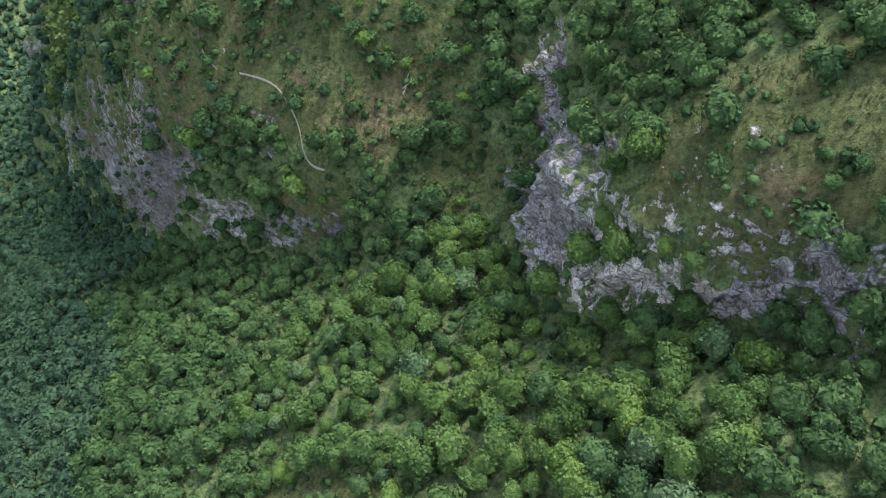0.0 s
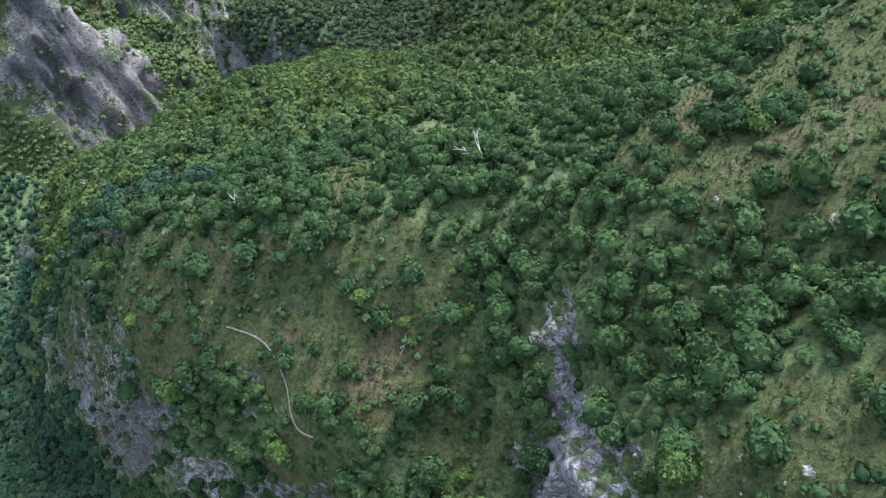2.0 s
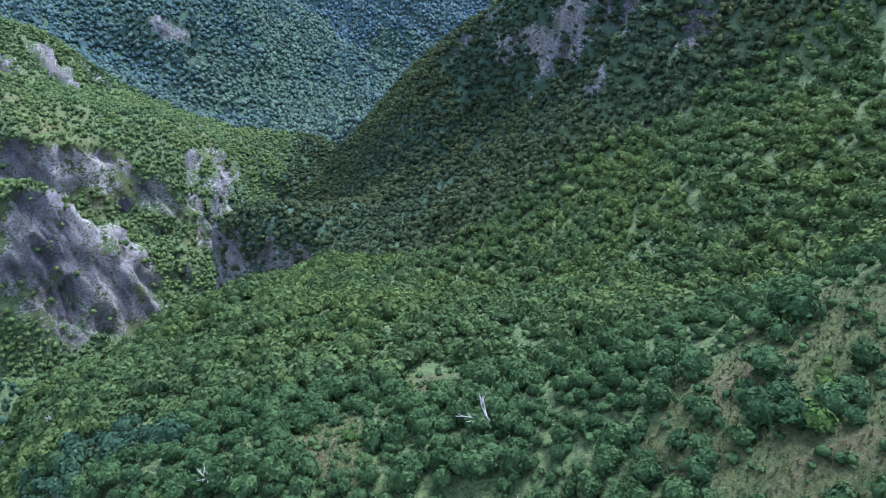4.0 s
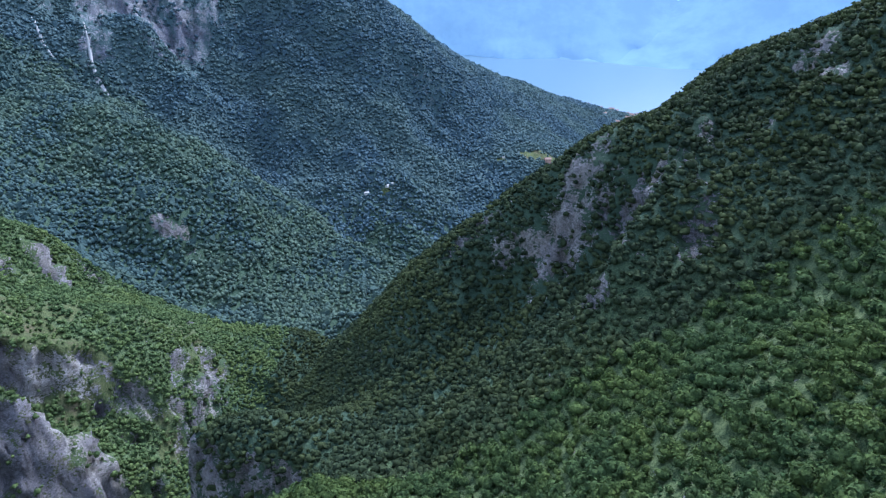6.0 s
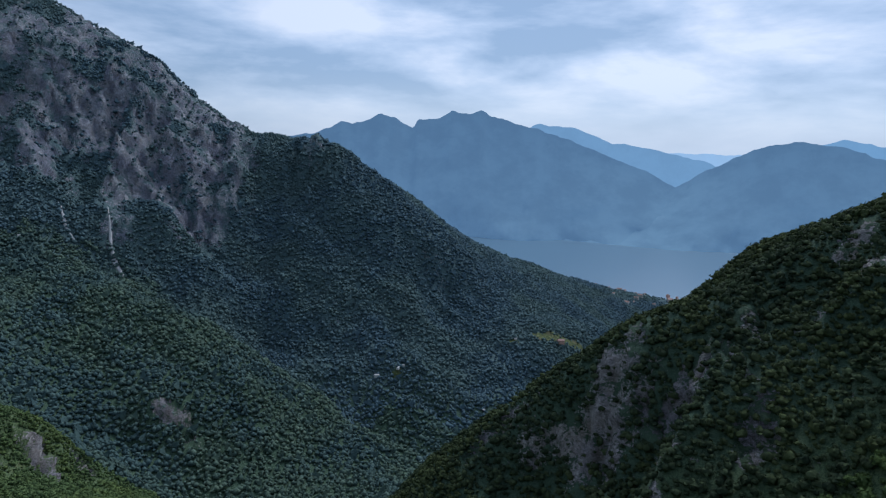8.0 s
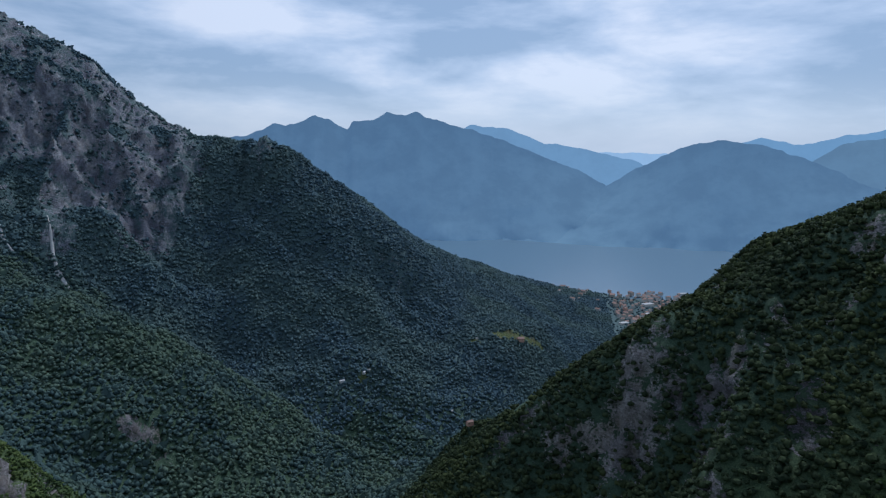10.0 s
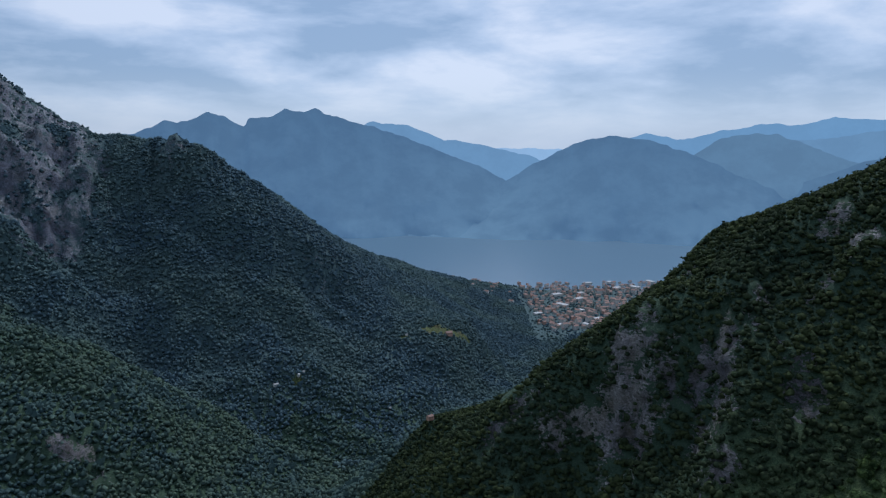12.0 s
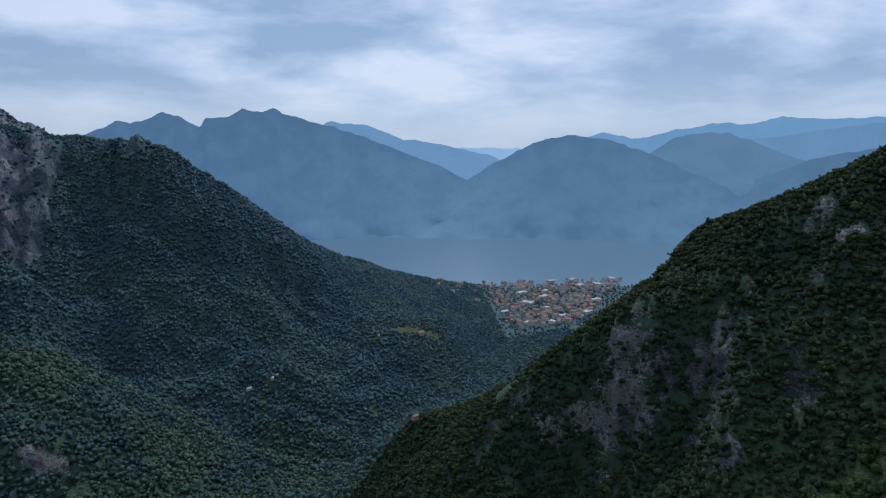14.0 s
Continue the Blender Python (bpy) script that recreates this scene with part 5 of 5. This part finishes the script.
# ---- houses: farms on the mountain and the town by the lake ----
def house(length, width, height, roof_mat, wall_mat, label, flat=False, windows=True, name="house", group="town houses"):
    top = new(name)
    l, w, h = length / 2, width / 2, height
    rise = 0.3 if flat else width * 0.28
    bm_v = [(-l, -w, -2), (l, -w, -2), (l, w, -2), (-l, w, -2), (-l, -w, h), (l, -w, h), (l, w, h), (-l, w, h), (-l, 0, h + rise), (l, 0, h + rise)]
    me = bpy.data.meshes.new("wall")
    me.from_pydata(bm_v, [], [(0, 1, 5, 4), (2, 3, 7, 6), (1, 2, 6, 9, 5), (3, 0, 4, 8, 7)])
    me.materials.append(wall_mat)
    part("wall", me, top)
    o, th = 0.5, 0.25
    rv, rf = [], []
    for s in (-1, 1):
        n = len(rv)
        e = h - rise * o / w
        for dz in (0.03, 0.03 + th):
            rv += [(-l - o, s * (w + o), e + dz), (l + o, s * (w + o), e + dz), (l + o, 0, h + rise + dz), (-l - o, 0, h + rise + dz)]
        rf += [(n, n + 1, n + 2, n + 3), (n + 4, n + 7, n + 6, n + 5), (n, n + 4, n + 5, n + 1), (n + 1, n + 5, n + 6, n + 2), (n + 2, n + 6, n + 7, n + 3), (n + 3, n + 7, n + 4, n)]
    me = bpy.data.meshes.new("roof")
    me.from_pydata(rv, [], rf)
    me.materials.append(roof_mat)
    part("roof", me, top)
    if windows:
        wv = [(-0.5, 0, -0.7), (0.5, 0, -0.7), (0.5, 0, 0.7), (-0.5, 0, 0.7)]
        pane = bpy.data.meshes.new("window")
        pane.from_pydata([(a, b_, c) for b_ in (0.0, 0.08) for a, _, c in wv], [], [(0, 1, 2, 3), (4, 7, 6, 5), (0, 4, 5, 1), (1, 5, 6, 2), (2, 6, 7, 3), (3, 7, 4, 0)])
        pane.materials.append(GLASS_DARK)
        for s in (-1, 1):
            for k in (-0.5, 0.5):
                ob = part("window", pane, top)
                ob.matrix_basis = pose(k * l, s * (w + 0.03) - 0.04, h * 0.6)
    return tagged(top, label, "house", group)


WHITE_WALL = plain("white_plaster", (0.62, 0.60, 0.57))
PINK_WALL = plain("pink_plaster", (0.60, 0.36, 0.28))
HOUSES = [house(13, 9, 7, ROOF_TILE, PLASTER, "pale plastered town house with a red tiled roof"), house(17, 11, 9, ROOF_TILE, WHITE_WALL, "white town house with a red tiled roof"),
          house(11, 10, 8, ROOF_TILE, PINK_WALL, "pink plastered town house with a red tiled roof"), house(22, 12, 10, ROOF_TILE, PLASTER, "long pale apartment house with a red tiled roof"),
          house(34, 18, 7, ROOF_GREY, WHITE_WALL, "long grey-roofed workshop hall", True, False), house(15, 10, 12, ROOF_TILE, WHITE_WALL, "tall white house with a red tiled roof")]
used = set()
r = np.random.default_rng(91)


def put_house(kind, x, y, turn=None, size=1.0, label=""):
    z = max(float(plain_height([x], [y])[0]), LAKE_Z + 3) + 1.5
    turn = r.uniform(0, math.pi) if turn is None else turn
    ob = place(HOUSES[kind], used, Matrix.LocRotScale((x, y, z), Euler((0, 0, turn)), (size, size, size)))
    if label:
        tagged(ob, label)


count = 0
spots_ = []
for k in range(3000):
    u, v = r.uniform(), r.uniform() ** 0.8
    bx = 610 + 400 * v * 0.62 + (u - 0.5) * (250 + 480 * v)
    by = 1600 + 640 * v - 0.18 * (bx - 800)
    gap = 13 + 4 * v
    if bx < 545 + 0.30 * (by - 1600) or any((bx - a) ** 2 + (by - b) ** 2 < gap ** 2 for a, b in spots_):
        continue
    spots_.append((bx, by))
    hall = r.uniform() < 0.07
    put_house(4 if hall else [0, 0, 1, 2, 3, 5, 0, 3][r.integers(0, 8)], bx, by, 0.35 + r.normal(0, 0.12) + (1.57 if r.uniform() < 0.5 else 0), r.uniform(0.6, 1.05))
    if len(spots_) >= 290:
        break
# villas along the terraced slope above the shore
for bx, by in ((560, 2290), (590, 2270), (610, 2285), (530, 2270), (640, 2260), (500, 2235), (665, 2250), (570, 2240), (540, 2010), (575, 2060), (600, 2120), (555, 2150), (630, 2180), (520, 2080), (600, 1960), (645, 2090)):
    put_house([1, 0, 3][r.integers(0, 3)], bx, by, None, r.uniform(0.55, 0.9))


def church(x, y):
    top = new("church")
    top.location = (x, y, float(plain_height([x], [y])[0]) + 1)
    for name, mat, (l, w, h, px) in (("nave", WHITE_WALL, (15, 6, 11, 0)), ("tower", PLASTER, (2.6, 2.6, 26, 17))):
        v = [(px + a * l, b * w, c) for c in (-2, h) for a, b in ((-1, -1), (1, -1), (1, 1), (-1, 1))] + [(px - (l if name == "nave" else 0), 0, h + 5), (px + (l if name == "nave" else 0), 0, h + 5)]
        me = bpy.data.meshes.new(name)
        me.from_pydata(v, [], [(0, 1, 5, 4), (1, 2, 6, 5), (2, 3, 7, 6), (3, 0, 4, 7)])
        me.materials.append(mat)
        part(name, me, top)
        me = bpy.data.meshes.new(name + "_roof")
        me.from_pydata([v[k] for k in (4, 5, 6, 7, 8, 9)], [], [(0, 1, 5, 4), (2, 3, 4, 5), (3, 0, 4), (1, 2, 5)])
        me.materials.append(ROOF_TILE)
        part(name + "_roof", me, top)
    tagged(top, "pale church with a tall square bell tower in the town", "church")


church(820, 2190)
church(930, 2040)

FARM = [house(14, 8, 6, ROOF_GREY, WHITE_WALL, "white farmhouse in a clearing on the wooded mountainside", name="farmhouse", group="mountain farms"),
        house(12, 8, 6, ROOF_TILE, PINK_WALL, "pink farmhouse with a red roof on a wooded spur", name="farmhouse", group="mountain farms")]
used_farm = set()
for kind, fx, fy, turn, size in ((0, -96, 1156, 0.3, 0.55), (0, -62, 1152, 1.2, 0.8), (0, -54, 1158, 0.2, 0.5), (0, 141, 1306, 0.2, 0.55), (1, 226, 1322, 0.1, 0.95), (1, 38, 742, 0.4, 0.55), (0, -655, 1180, 0.3, 0.55), (0, 72, 1114, 0.5, 0.5)):
    fz = float(land_height([fx], [fy])[0])
    place(FARM[kind], used_farm, Matrix.LocRotScale((fx, fy, fz + (3.0 if fy < 800 else 2.5)), Euler((0, 0, turn)), (size, size, size)))

# garden and park trees in the town, in the haze-tinted woods colour
x, y, r2 = scatter(470, 1250, 1590, 2300, 14.0, 95)
keep = (r2.uniform(size=len(x)) < 0.8) & (plain_height(x, y) > LAKE_Z - 2) & (x > 380 + 0.1 * (y - 1600))
x, y = x[keep], y[keep]
woods("town_trees", "dark green trees between the town houses", WOODS_FAR_HAZE, (x, y, np.maximum(plain_height(x, y), LAKE_Z + 1)), r2.uniform(2.2, 5.0, len(x)), SHAPES_DISTANT, 0.5, 96)
